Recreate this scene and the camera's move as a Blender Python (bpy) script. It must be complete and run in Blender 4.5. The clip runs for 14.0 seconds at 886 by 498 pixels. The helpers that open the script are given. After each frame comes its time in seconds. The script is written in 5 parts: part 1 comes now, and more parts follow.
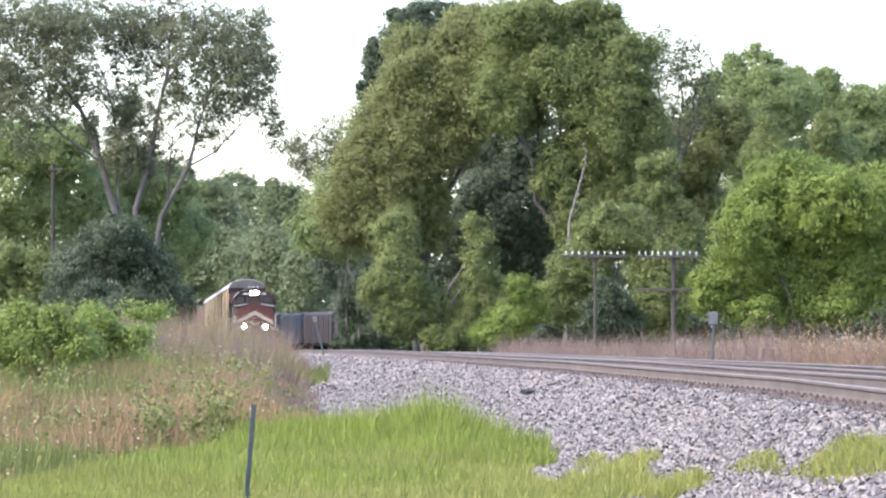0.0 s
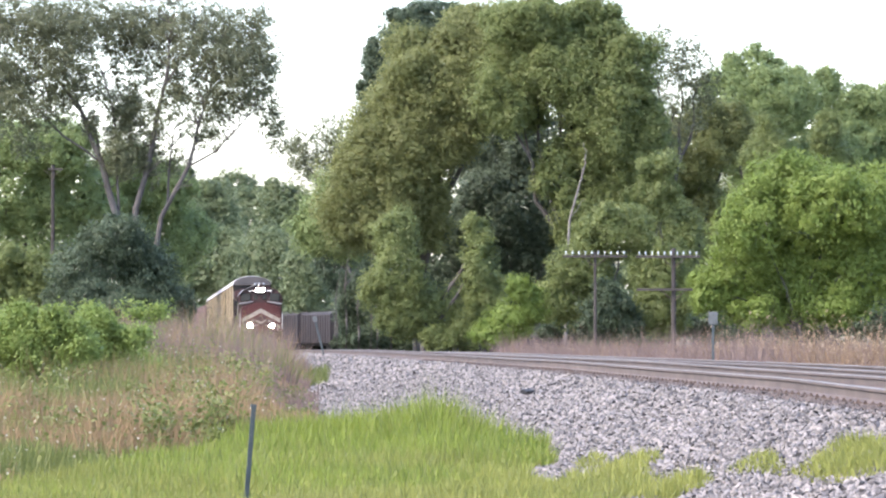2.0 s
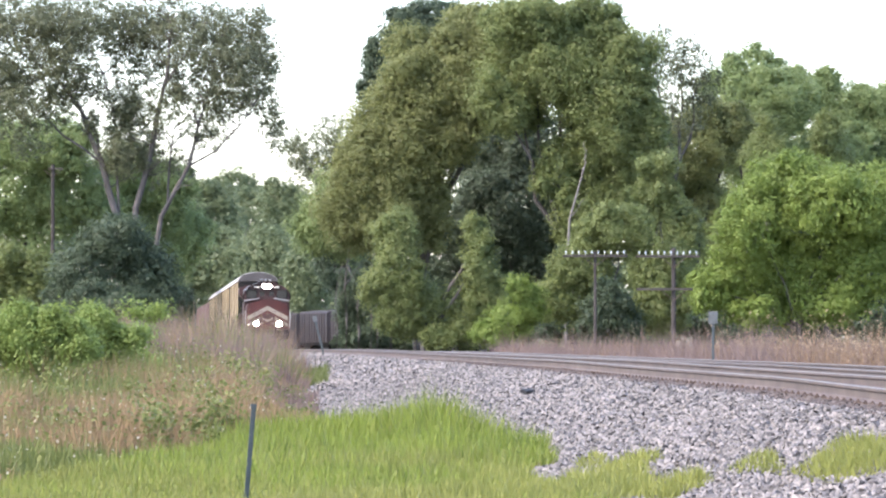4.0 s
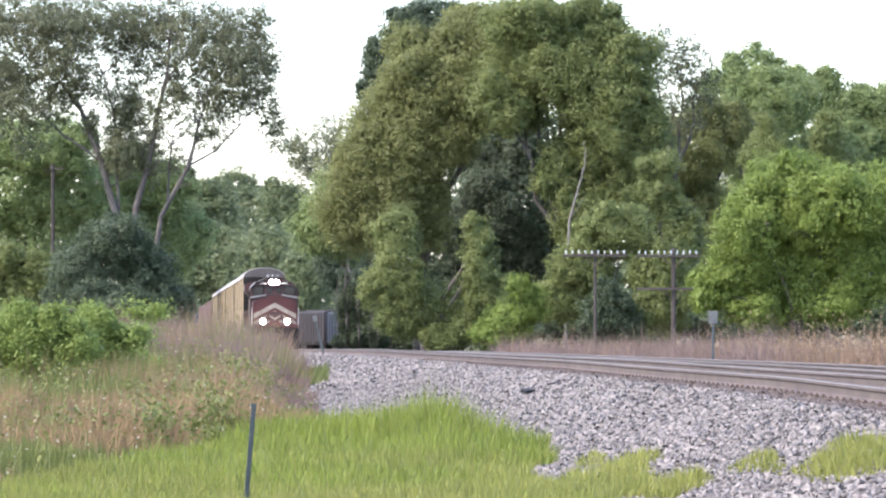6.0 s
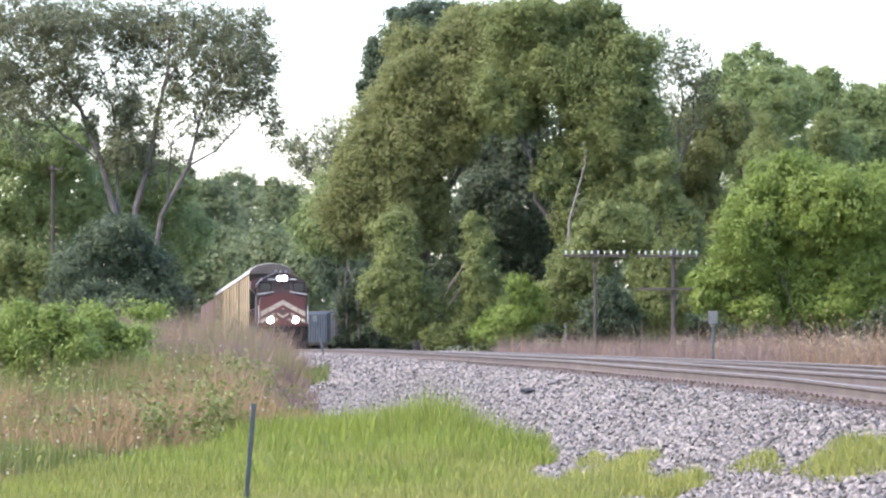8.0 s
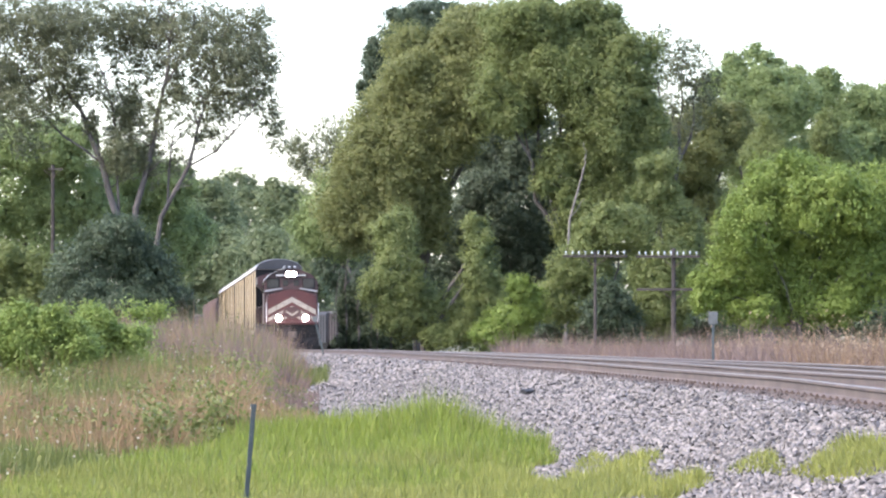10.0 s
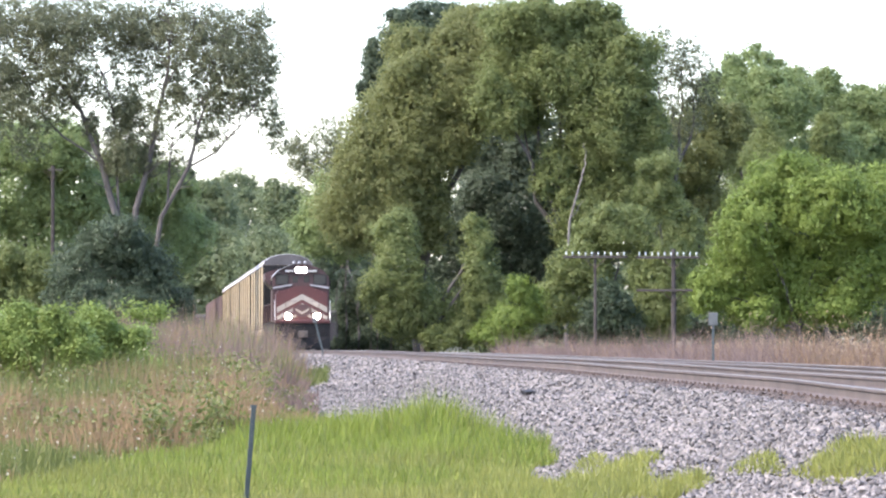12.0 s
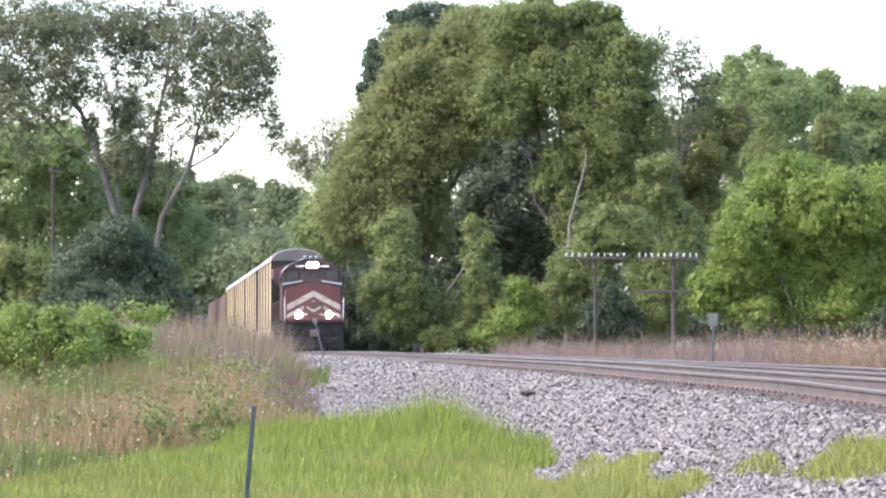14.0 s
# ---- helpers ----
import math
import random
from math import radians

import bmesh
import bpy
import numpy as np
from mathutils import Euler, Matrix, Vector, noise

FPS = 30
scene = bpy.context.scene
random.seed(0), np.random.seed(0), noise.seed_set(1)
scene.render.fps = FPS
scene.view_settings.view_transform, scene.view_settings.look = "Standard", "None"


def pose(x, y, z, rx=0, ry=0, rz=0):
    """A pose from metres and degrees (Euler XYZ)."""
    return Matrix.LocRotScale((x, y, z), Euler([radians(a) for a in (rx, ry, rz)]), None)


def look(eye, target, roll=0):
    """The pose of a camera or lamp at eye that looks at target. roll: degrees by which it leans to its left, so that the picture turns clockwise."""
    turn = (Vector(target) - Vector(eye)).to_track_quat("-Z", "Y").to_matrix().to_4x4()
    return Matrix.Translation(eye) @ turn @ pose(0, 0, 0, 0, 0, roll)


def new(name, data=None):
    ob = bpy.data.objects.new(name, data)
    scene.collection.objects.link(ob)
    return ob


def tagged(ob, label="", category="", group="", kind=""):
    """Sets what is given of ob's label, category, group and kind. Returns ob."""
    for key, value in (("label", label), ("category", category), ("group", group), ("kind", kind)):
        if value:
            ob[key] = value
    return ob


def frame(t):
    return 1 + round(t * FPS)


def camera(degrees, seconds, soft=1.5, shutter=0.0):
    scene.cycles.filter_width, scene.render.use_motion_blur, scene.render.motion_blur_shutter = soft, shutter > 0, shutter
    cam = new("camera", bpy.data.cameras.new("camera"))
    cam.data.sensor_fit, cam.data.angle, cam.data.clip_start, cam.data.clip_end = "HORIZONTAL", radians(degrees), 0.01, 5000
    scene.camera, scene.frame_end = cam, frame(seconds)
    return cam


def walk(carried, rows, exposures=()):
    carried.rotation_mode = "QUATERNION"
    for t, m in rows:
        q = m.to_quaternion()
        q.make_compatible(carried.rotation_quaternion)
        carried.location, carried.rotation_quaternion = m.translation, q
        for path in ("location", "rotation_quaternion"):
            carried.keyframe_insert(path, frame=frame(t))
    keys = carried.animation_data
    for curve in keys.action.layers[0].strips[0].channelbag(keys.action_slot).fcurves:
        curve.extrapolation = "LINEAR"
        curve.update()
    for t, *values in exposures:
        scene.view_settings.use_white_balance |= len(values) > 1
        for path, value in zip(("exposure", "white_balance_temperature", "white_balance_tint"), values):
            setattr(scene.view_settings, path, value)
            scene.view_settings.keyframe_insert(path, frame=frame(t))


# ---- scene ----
# ---- camera ----
EYE = 1.65
cam = camera(11.37, 14.0, soft=2.25)


def aim(drop):
    """The camera's pose on its tripod, tilted by so many thousandths of a degree."""
    return pose(0, 0, EYE, 91.12 + drop / 1000, 0, 0)


walk(cam, [(0.0, aim(0)), (2.5, aim(-1)), (5.3, aim(-9)), (7.5, aim(-10)), (8.2, aim(-7)), (10.5, aim(2)),
           (11.0, aim(8)), (13.0, aim(9)), (13.5, aim(18)), (14.0, aim(22))],
     [(0.0, 2.31, 6550, 19), (3.0, 2.33, 6550, 19), (5.5, 2.23, 6550, 19), (8.0, 2.23, 6550, 19), (11.0, 2.26, 6550, 19), (14.0, 2.29, 6550, 19)])

# ---- world and sun ----
SUN_EL, SUN_AZ = 46.0, -116.0          # degrees; azimuth from +y (away) towards -x is negative
world = bpy.data.worlds.new("sky")
scene.world = world
world.use_nodes = True
wn = world.node_tree.nodes
sky = wn.new("ShaderNodeTexSky")
sky.sky_type, sky.sun_disc = "NISHITA", False
sky.sun_elevation, sky.sun_rotation = radians(SUN_EL), radians(SUN_AZ)
sky.air_density, sky.dust_density, sky.ozone_density = 1.0, 1.6, 1.5
wn["Background"].inputs["Strength"].default_value = 0.15
world.node_tree.links.new(sky.outputs[0], wn["Background"].inputs[0])
sun = new("sun", bpy.data.lights.new("sun", "SUN"))
sun.data.energy, sun.data.angle, sun.data.color = 1.35, radians(6.0), (1.0, 0.93, 0.82)
sun_from = Vector((math.sin(radians(SUN_AZ)) * math.cos(radians(SUN_EL)), math.cos(radians(SUN_AZ)) * math.cos(radians(SUN_EL)), math.sin(radians(SUN_EL))))
sun.matrix_world = look(sun_from * 100, (0, 0, 0))


# ---- materials ----
def surface(name, low, high, scale=2.0, rough=0.8, metal=0.0, bump=0.0, bump_scale=30.0, spec=0.5, per="noise", fine=0.35, share=0.6):
    """A procedural surface: two colours mixed by coarse and fine noise (or per loose piece, or per object), with relief."""
    m = bpy.data.materials.new(name)
    m.use_nodes = True
    n, l = m.node_tree.nodes, m.node_tree.links
    b = n["Principled BSDF"]
    co = n.new("ShaderNodeTexCoord")
    a, f = n.new("ShaderNodeTexNoise"), n.new("ShaderNodeTexNoise")
    a.inputs["Scale"].default_value, f.inputs["Scale"].default_value = scale, scale * 9
    a.inputs["Detail"].default_value = f.inputs["Detail"].default_value = 4
    for x in (a, f):
        l.new(co.outputs["Object"], x.inputs["Vector"])
    mix = n.new("ShaderNodeMix")
    mix.data_type = "FLOAT"
    mix.inputs[0].default_value = fine
    l.new(a.outputs[0], mix.inputs[2]), l.new(f.outputs[0], mix.inputs[3])
    out = mix.outputs[0]
    if per != "noise":
        r = n.new("ShaderNodeNewGeometry" if per == "piece" else "ShaderNodeObjectInfo")
        m2 = n.new("ShaderNodeMix")
        m2.data_type = "FLOAT"
        m2.inputs[0].default_value = share
        l.new(out, m2.inputs[2]), l.new(r.outputs["Random Per Island" if per == "piece" else "Random"], m2.inputs[3])
        out = m2.outputs[0]
    ramp = n.new("ShaderNodeValToRGB")
    ramp.color_ramp.elements[0].position, ramp.color_ramp.elements[1].position = (0.3, 0.7) if per == "noise" else (0.15, 0.85) if share > 0.5 else (0.24, 0.76)
    ramp.color_ramp.elements[0].color, ramp.color_ramp.elements[1].color = (*low, 1), (*high, 1)
    l.new(out, ramp.inputs[0]), l.new(ramp.outputs[0], b.inputs["Base Color"])
    b.inputs["Roughness"].default_value, b.inputs["Metallic"].default_value = rough, metal
    b.inputs["Specular IOR Level"].default_value = spec
    if bump:
        bn, bp = n.new("ShaderNodeTexNoise"), n.new("ShaderNodeBump")
        bn.inputs["Scale"].default_value = bump_scale
        l.new(co.outputs["Object"], bn.inputs["Vector"])
        bp.inputs["Strength"].default_value = bump
        l.new(bn.outputs[0], bp.inputs["Height"]), l.new(bp.outputs[0], b.inputs["Normal"])
    return m


def leafy(name, low, high, through_light=0.55, rough=0.45, patch=0.25):
    """Leaf or blade: varies per leaf and in broad patches, lets some light through."""
    m = surface(name, low, high, patch, rough, spec=0.2, per="piece", fine=0.3, share=0.27)
    n, l = m.node_tree.nodes, m.node_tree.links
    b, o = n["Principled BSDF"], n["Material Output"]
    t, mx = n.new("ShaderNodeBsdfTranslucent"), n.new("ShaderNodeMixShader")
    l.new(n["Color Ramp"].outputs[0], t.inputs[0])
    mx.inputs[0].default_value = through_light
    l.new(b.outputs[0], mx.inputs[1]), l.new(t.outputs[0], mx.inputs[2]), l.new(mx.outputs[0], o.inputs[0])
    return m


def lamp_glass(name, colour, strength):
    m = bpy.data.materials.new(name)
    m.use_nodes = True
    b = m.node_tree.nodes["Principled BSDF"]
    b.inputs["Base Color"].default_value = b.inputs["Emission Color"].default_value = (*colour, 1)
    b.inputs["Emission Strength"].default_value = strength
    return m


M = {
    "soil": surface("soil", (0.055, 0.05, 0.028), (0.11, 0.11, 0.045), 0.4, 0.95, bump=0.4, bump_scale=6),
    "ballast_bed": surface("ballast_bed", (0.035, 0.033, 0.034), (0.13, 0.12, 0.122), 9, 0.9, bump=1.0, bump_scale=14, fine=0.6),
    "stone": surface("stone", (0.03, 0.027, 0.025), (0.255, 0.234, 0.212), 0.5, 0.8, per="piece"),
    "rust_stone": surface("rust_stone", (0.04, 0.031, 0.026), (0.11, 0.088, 0.076), 0.5, 0.85, per="piece"),
    "rail": surface("rusty_rail", (0.052, 0.038, 0.032), (0.115, 0.087, 0.072), 1.2, 0.7, 0.15, bump=0.2),
    "rail_head": surface("worn_rail_head", (0.085, 0.077, 0.07), (0.17, 0.158, 0.148), 4, 0.6, 0.25),
    "tie": surface("tie_wood", (0.045, 0.035, 0.028), (0.12, 0.092, 0.072), 3, 0.9, bump=0.5, per="object"),
    "plate": surface("plate_steel", (0.06, 0.042, 0.034), (0.13, 0.095, 0.075), 6, 0.75, 0.3),
    "bark": surface("bark", (0.04, 0.036, 0.032), (0.12, 0.108, 0.098), 1.5, 0.9, bump=0.7, bump_scale=7),
    "pale_bark": surface("pale_bark", (0.11, 0.10, 0.088), (0.20, 0.185, 0.165), 1.5, 0.9, bump=0.5, bump_scale=7),
    "dark_bark": surface("dark_bark", (0.036, 0.033, 0.029), (0.09, 0.082, 0.072), 1.5, 0.9, bump=0.6, bump_scale=7),
    "olive_leaf": leafy("olive_leaf", (0.135, 0.158, 0.061), (0.248, 0.270, 0.109)),
    "green_leaf": leafy("green_leaf", (0.122, 0.158, 0.058), (0.235, 0.275, 0.105)),
    # Dark foliage of cedar and dense tops; some plants wear it as shade.
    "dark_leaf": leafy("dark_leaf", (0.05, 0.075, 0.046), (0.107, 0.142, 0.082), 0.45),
    "bright_leaf": leafy("bright_leaf", (0.115, 0.172, 0.038), (0.235, 0.305, 0.078), 0.45),
    # Lighter, bluer leaves: the air's haze is mixed into their base colour.
    "hazy_far_leaf": leafy("hazy_far_leaf", (0.112, 0.148, 0.076), (0.20, 0.24, 0.125), 0.5),
    "grey_leaf": leafy("grey_leaf", (0.09, 0.103, 0.06), (0.18, 0.197, 0.112), 0.45),
    # Lightened green: part of the distance haze is put into this colour.
    "pale_hazy_leaf": leafy("pale_hazy_green_leaf", (0.145, 0.20, 0.078), (0.26, 0.325, 0.135), 0.5),
    "fresh_leaf": leafy("fresh_shrub_leaf", (0.13, 0.19, 0.048), (0.27, 0.345, 0.10), 0.45),
    # Leaf colour with the hollow's shade and bluish haze put into it.
    "hollow_shade_leaf": leafy("hollow_shade_leaf", (0.072, 0.10, 0.066), (0.145, 0.185, 0.118), 0.45),
    "grass": leafy("grass_blade", (0.076, 0.118, 0.016), (0.268, 0.326, 0.058), 0.4, patch=0.5),
    "pale_grass": leafy("pale_grass_blade", (0.15, 0.168, 0.038), (0.30, 0.308, 0.084), 0.4, patch=0.5),
    "reed": leafy("dry_reed", (0.12, 0.078, 0.047), (0.27, 0.185, 0.115), 0.3, 0.8, patch=0.3),
    "weed": leafy("dry_weed", (0.15, 0.098, 0.052), (0.33, 0.235, 0.13), 0.3, 0.8, patch=0.3),
    "red_weed": leafy("reddish_weed", (0.12, 0.084, 0.072), (0.24, 0.178, 0.152), 0.3, 0.8, patch=0.3),
    "weed_green": leafy("green_weed", (0.072, 0.095, 0.026), (0.185, 0.205, 0.064), 0.35, patch=0.4),
    "seed": leafy("seed_head", (0.35, 0.31, 0.22), (0.6, 0.56, 0.44), 0.4, 0.7),
    "plume": leafy("plume", (0.24, 0.17, 0.105), (0.46, 0.35, 0.235), 0.4, 0.7),
    "pole_wood": surface("pole_wood", (0.025, 0.021, 0.019), (0.06, 0.051, 0.045), 2, 0.9, bump=0.4),
    "insulator": surface("insulator_glass", (0.34, 0.38, 0.38), (0.5, 0.54, 0.54), 8, 0.12, spec=0.8),
    "post_steel": surface("post_steel", (0.03, 0.045, 0.045), (0.085, 0.10, 0.10), 5, 0.55, 0.3),
    "sign_grey": surface("sign_paint", (0.06, 0.066, 0.064), (0.11, 0.118, 0.115), 3, 0.5),
    "red": surface("red_paint", (0.042, 0.009, 0.008), (0.068, 0.015, 0.012), 1.2, 0.45),
    "maroon": surface("maroon_paint", (0.028, 0.013, 0.012), (0.055, 0.022, 0.02), 1.0, 0.5),
    "cream": surface("cream_paint", (0.17, 0.155, 0.13), (0.25, 0.232, 0.2), 1.5, 0.5),
    "white": surface("white_paint", (0.45, 0.45, 0.44), (0.6, 0.6, 0.58), 2, 0.5),
    "black": surface("black_steel", (0.006, 0.006, 0.0065), (0.02, 0.019, 0.018), 2, 0.7, spec=0.2),
    "glass": surface("cab_glass", (0.01, 0.012, 0.015), (0.03, 0.035, 0.04), 1, 0.1, spec=0.35),
    "silver": surface("silver_paint", (0.22, 0.22, 0.225), (0.34, 0.34, 0.345), 1.2, 0.45, 0.2),
    "yellow": surface("yellow_panel", (0.28, 0.215, 0.125), (0.37, 0.295, 0.18), 0.5, 0.6, per="object"),
    "grey_roof": surface("grey_roof", (0.055, 0.05, 0.048), (0.10, 0.092, 0.09), 0.8, 0.6),
    "pale_roof": surface("galvanised_roof", (0.42, 0.415, 0.41), (0.6, 0.595, 0.585), 0.8, 0.5, 0.1),
    "brown_car": surface("brown_car_paint", (0.12, 0.08, 0.072), (0.19, 0.135, 0.12), 0.6, 0.7, per="object"),
    # Blue halved in brightness: the trees' shade over the cars is in the paint.
    "shaded_blue_car": surface("shaded_blue_car_paint", (0.012, 0.018, 0.028), (0.024, 0.034, 0.048), 0.6, 0.65),
    "grey_car": surface("grey_car_paint", (0.016, 0.0165, 0.019), (0.032, 0.033, 0.038), 0.6, 0.65),
    "dark_car": surface("dark_car_paint", (0.02, 0.016, 0.016), (0.04, 0.032, 0.031), 0.6, 0.75, per="object"),
    "headlight": lamp_glass("headlight_glass", (1.0, 0.93, 0.80), 60.0),
    "wheel": surface("wheel_steel", (0.05, 0.04, 0.035), (0.14, 0.12, 0.10), 4, 0.6, 0.5),
}


# ---- building helpers ----
def part(name, bm, material, parent=None, label=""):
    """One mesh object from a bmesh, under a thing or a part."""
    me = bpy.data.meshes.new(name)
    bm.to_mesh(me)
    bm.free()
    me.materials.append(M[material])
    ob = new(name, me)
    if parent:
        ob.parent = parent
    if label:
        tagged(ob, label)
    return ob


def box(bm, x0, x1, y0, y1, z0, z1, bevel=0.0):
    """A box into bm, with bevelled edges."""
    made = bmesh.ops.create_cube(bm, size=1.0)
    v = made["verts"]
    for p in v:
        p.co = Vector((x0 if p.co.x < 0 else x1, y0 if p.co.y < 0 else y1, z0 if p.co.z < 0 else z1))
    if bevel:
        e = list({e for p in v for e in p.link_edges})
        bmesh.ops.bevel(bm, geom=e, offset=bevel, segments=2, affect="EDGES", profile=0.6)
    return bm


def boxes(*rows, bevel=0.0):
    bm = bmesh.new()
    for r in rows:
        box(bm, *r, bevel=bevel)
    return bm


def prism(bm, outline, y0, y1):
    """An outline of (x, z) pairs drawn out from y0 to y1."""
    a = [bm.verts.new((x, y0, z)) for x, z in outline]
    b = [bm.verts.new((x, y1, z)) for x, z in outline]
    k = len(a)
    bm.faces.new(a), bm.faces.new(b[::-1])
    for i in range(k):
        bm.faces.new((a[i], b[i], b[(i + 1) % k], a[(i + 1) % k]))
    bmesh.ops.recalc_face_normals(bm, faces=bm.faces)
    return bm


def tube(bm, points, radii, sides=8):
    """A tapered tube along points."""
    rings = []
    for i, p in enumerate(points):
        p = Vector(p)
        d = Vector(points[min(i + 1, len(points) - 1)]) - Vector(points[max(i - 1, 0)])
        q = d.to_track_quat("Z", "Y")
        rings.append([bm.verts.new(p + q @ Vector((math.cos(a) * radii[i], math.sin(a) * radii[i], 0)))
                      for a in [2 * math.pi * k / sides for k in range(sides)]])
    for r, s in zip(rings, rings[1:]):
        for k in range(sides):
            bm.faces.new((r[k], r[(k + 1) % sides], s[(k + 1) % sides], s[k]))
    bm.faces.new(rings[0][::-1]), bm.faces.new(rings[-1])
    return bm


def disc(bm, x, y, z, radius, depth, axis="y", sides=20):
    """A short cylinder about the given axis."""
    turn = {"y": Euler((radians(90), 0, 0)), "x": Euler((0, radians(90), 0)), "z": Euler((0, 0, 0))}[axis].to_matrix().to_4x4()
    bmesh.ops.create_cone(bm, cap_ends=True, segments=sides, radius1=radius, radius2=radius, depth=depth, matrix=Matrix.Translation((x, y, z)) @ turn)
    return bm


def strewn(name, base, faces, at, size, turn, material, parent=None):
    """Many copies of one small form, joined in one mesh. at (n,3), size (n,3), turn (n,3,3)."""
    base = np.asarray(base, float)
    n, k = len(at), len(base)
    v = np.einsum("nij,nkj->nki", turn, base[None] * size[:, None]) + at[:, None]
    f = np.asarray(faces, np.int32)
    idx = (f[None] + (np.arange(n) * k)[:, None, None]).reshape(-1)
    me = bpy.data.meshes.new(name)
    me.vertices.add(n * k), me.vertices.foreach_set("co", v.reshape(-1).astype(np.float32))
    w = f.shape[1]
    me.loops.add(len(idx)), me.loops.foreach_set("vertex_index", idx.astype(np.int32))
    me.polygons.add(n * len(f))
    me.polygons.foreach_set("loop_start", np.arange(0, len(idx), w, dtype=np.int32))
    me.polygons.foreach_set("loop_total", np.full(n * len(f), w, dtype=np.int32))
    me.update(calc_edges=True)
    me.materials.append(M[material])
    ob = new(name, me)
    if parent:
        ob.parent = parent
    return ob


def frames_from(normal, spin):
    """Rotation matrices whose z is the given normal, turned by spin about it."""
    z = normal / np.linalg.norm(normal, axis=1, keepdims=True)
    ref = np.where(np.abs(z[:, 2:3]) < 0.9, [[0.0, 0, 1]], [[1.0, 0, 0]])
    x = np.cross(ref, z)
    x /= np.linalg.norm(x, axis=1, keepdims=True)
    y = np.cross(z, x)
    c, s = np.cos(spin)[:, None], np.sin(spin)[:, None]
    return np.stack([x * c + y * s, y * c - x * s, z], axis=2)


def upright(rng, n, lean):
    """Rotation matrices of blades that stand up, with some lean."""
    axis = np.stack([rng.normal(0, lean, n), rng.normal(0, lean, n), np.ones(n)], 1)
    return frames_from(axis, rng.uniform(0, 2 * np.pi, n))


LEAF = [(-0.5, 0, 0.04), (0, -0.32, 0), (0.5, 0, 0.04), (0, 0.32, 0)]
LEAF_F = [(0, 1, 2), (0, 2, 3)]
SPRIG = [(-0.5, -0.22, 0.05), (0.5, -0.3, 0), (0.05, 0.46, 0.03)]
SPRIG_F = [(0, 1, 2)]
BLADE = [(-0.5, 0, 0), (0.5, 0, 0), (0.42, 0.6, 0.55), (-0.42, 0.6, 0.55), (0, 2.2, 1.0)]
BLADE_F = [(0, 1, 2), (0, 2, 3), (3, 2, 4)]
STEM = [(-0.5, 0, 0), (0.5, 0, 0), (0, 1.6, 1.0)]
STEM_F = [(0, 1, 2)]
STONE = [(1, 0.1, -0.3), (-0.1, 1, -0.2), (-1, -0.1, -0.3), (0.15, -0.9, -0.3), (0.1, 0.1, 0.75), (0.3, -0.2, 0.6)]
STONE_F = [(0, 1, 4), (1, 2, 4), (2, 5, 4), (2, 3, 5), (3, 0, 5), (0, 4, 5)]

# ---- the line: a straight double track with a gentle crest ----
SLOPE, X_AT_0, GAUGE, SPACING = 0.0712, 9.524, 1.505, 4.27
HEADING = math.degrees(math.atan(SLOPE))
CREST = ((-500, -1.4), (30, -0.72), (52, -0.612), (59, -0.556), (72, -0.53), (89, -0.492), (119, -0.51), (149, -0.53), (187, -0.57), (225, -0.70),
         (277, -0.98), (328, -1.22), (400, -1.5), (480, -1.8), (1500, -2.4))


def rail_z(d):
    """Height of the rail tops at the distance d."""
    return EYE + np.interp(d, [c[0] for c in CREST], [c[1] for c in CREST])


def centre_x(d):
    return X_AT_0 - SLOPE * d


def lateral(x, d):
    """Metres to the camera's side of the near track's middle."""
    return centre_x(d) - x


def toe_w(d):
    """Where the stones end, in metres to the camera's side of the near track's middle."""
    return np.interp(d, [30, 45, 49, 52, 57, 60, 64, 75, 110, 150], [5.0, 5.4, 5.2, 4.5, 4.5, 5.4, 6.6, 6.0, 5.2, 4.9])


def ground_z(x, d):
    """The earth under everything: embankment, slopes and the lower land beside it."""
    w = lateral(x, d)
    top = rail_z(d)
    toe = np.interp(d, [40, 60, 75, 110, 150], [4.4, 4.7, 4.8, 4.8, 4.6])
    drop = np.where(w > 0, np.interp((w - 1.75) / (toe - 1.75), [0, 1], [0.215, 0.90]), np.interp(-w, [6.0, 9.5, 14], [0.225, 0.72, 0.95]))
    z = top - drop
    low = np.interp(d, [0, 40, 120, 300], [0.05, 0.22, 0.2, -0.1])
    far = np.clip((np.abs(w + 2) - 6) / 14, 0, 1)
    return z * (1 - far) + np.minimum(z, low) * far


# ---- ground ----
def sheet(name, xs, ds, material, lift=0.0, wobble=0.0):
    """A piece of ground over the grid xs (as offsets from the track's middle) by ds."""
    X, D = np.meshgrid(np.asarray(xs, float), np.asarray(ds, float))
    W = centre_x(D) + X
    Z = ground_z(W, D) + lift
    if wobble:
        Z = Z + np.array([noise.noise((a * 0.7, b * 0.4, 3.1)) for a, b in zip(W.ravel(), D.ravel())]).reshape(Z.shape) * wobble
    me = bpy.data.meshes.new(name)
    nx, nd = len(xs), len(ds)
    f = [(j * nx + i, j * nx + i + 1, (j + 1) * nx + i + 1, (j + 1) * nx + i) for j in range(nd - 1) for i in range(nx - 1)]
    me.from_pydata(np.stack([W, D, Z], -1).reshape(-1, 3).tolist(), [], f)
    me.materials.append(M[material])
    for p in me.polygons:
        p.use_smooth = True
    return new(name, me)


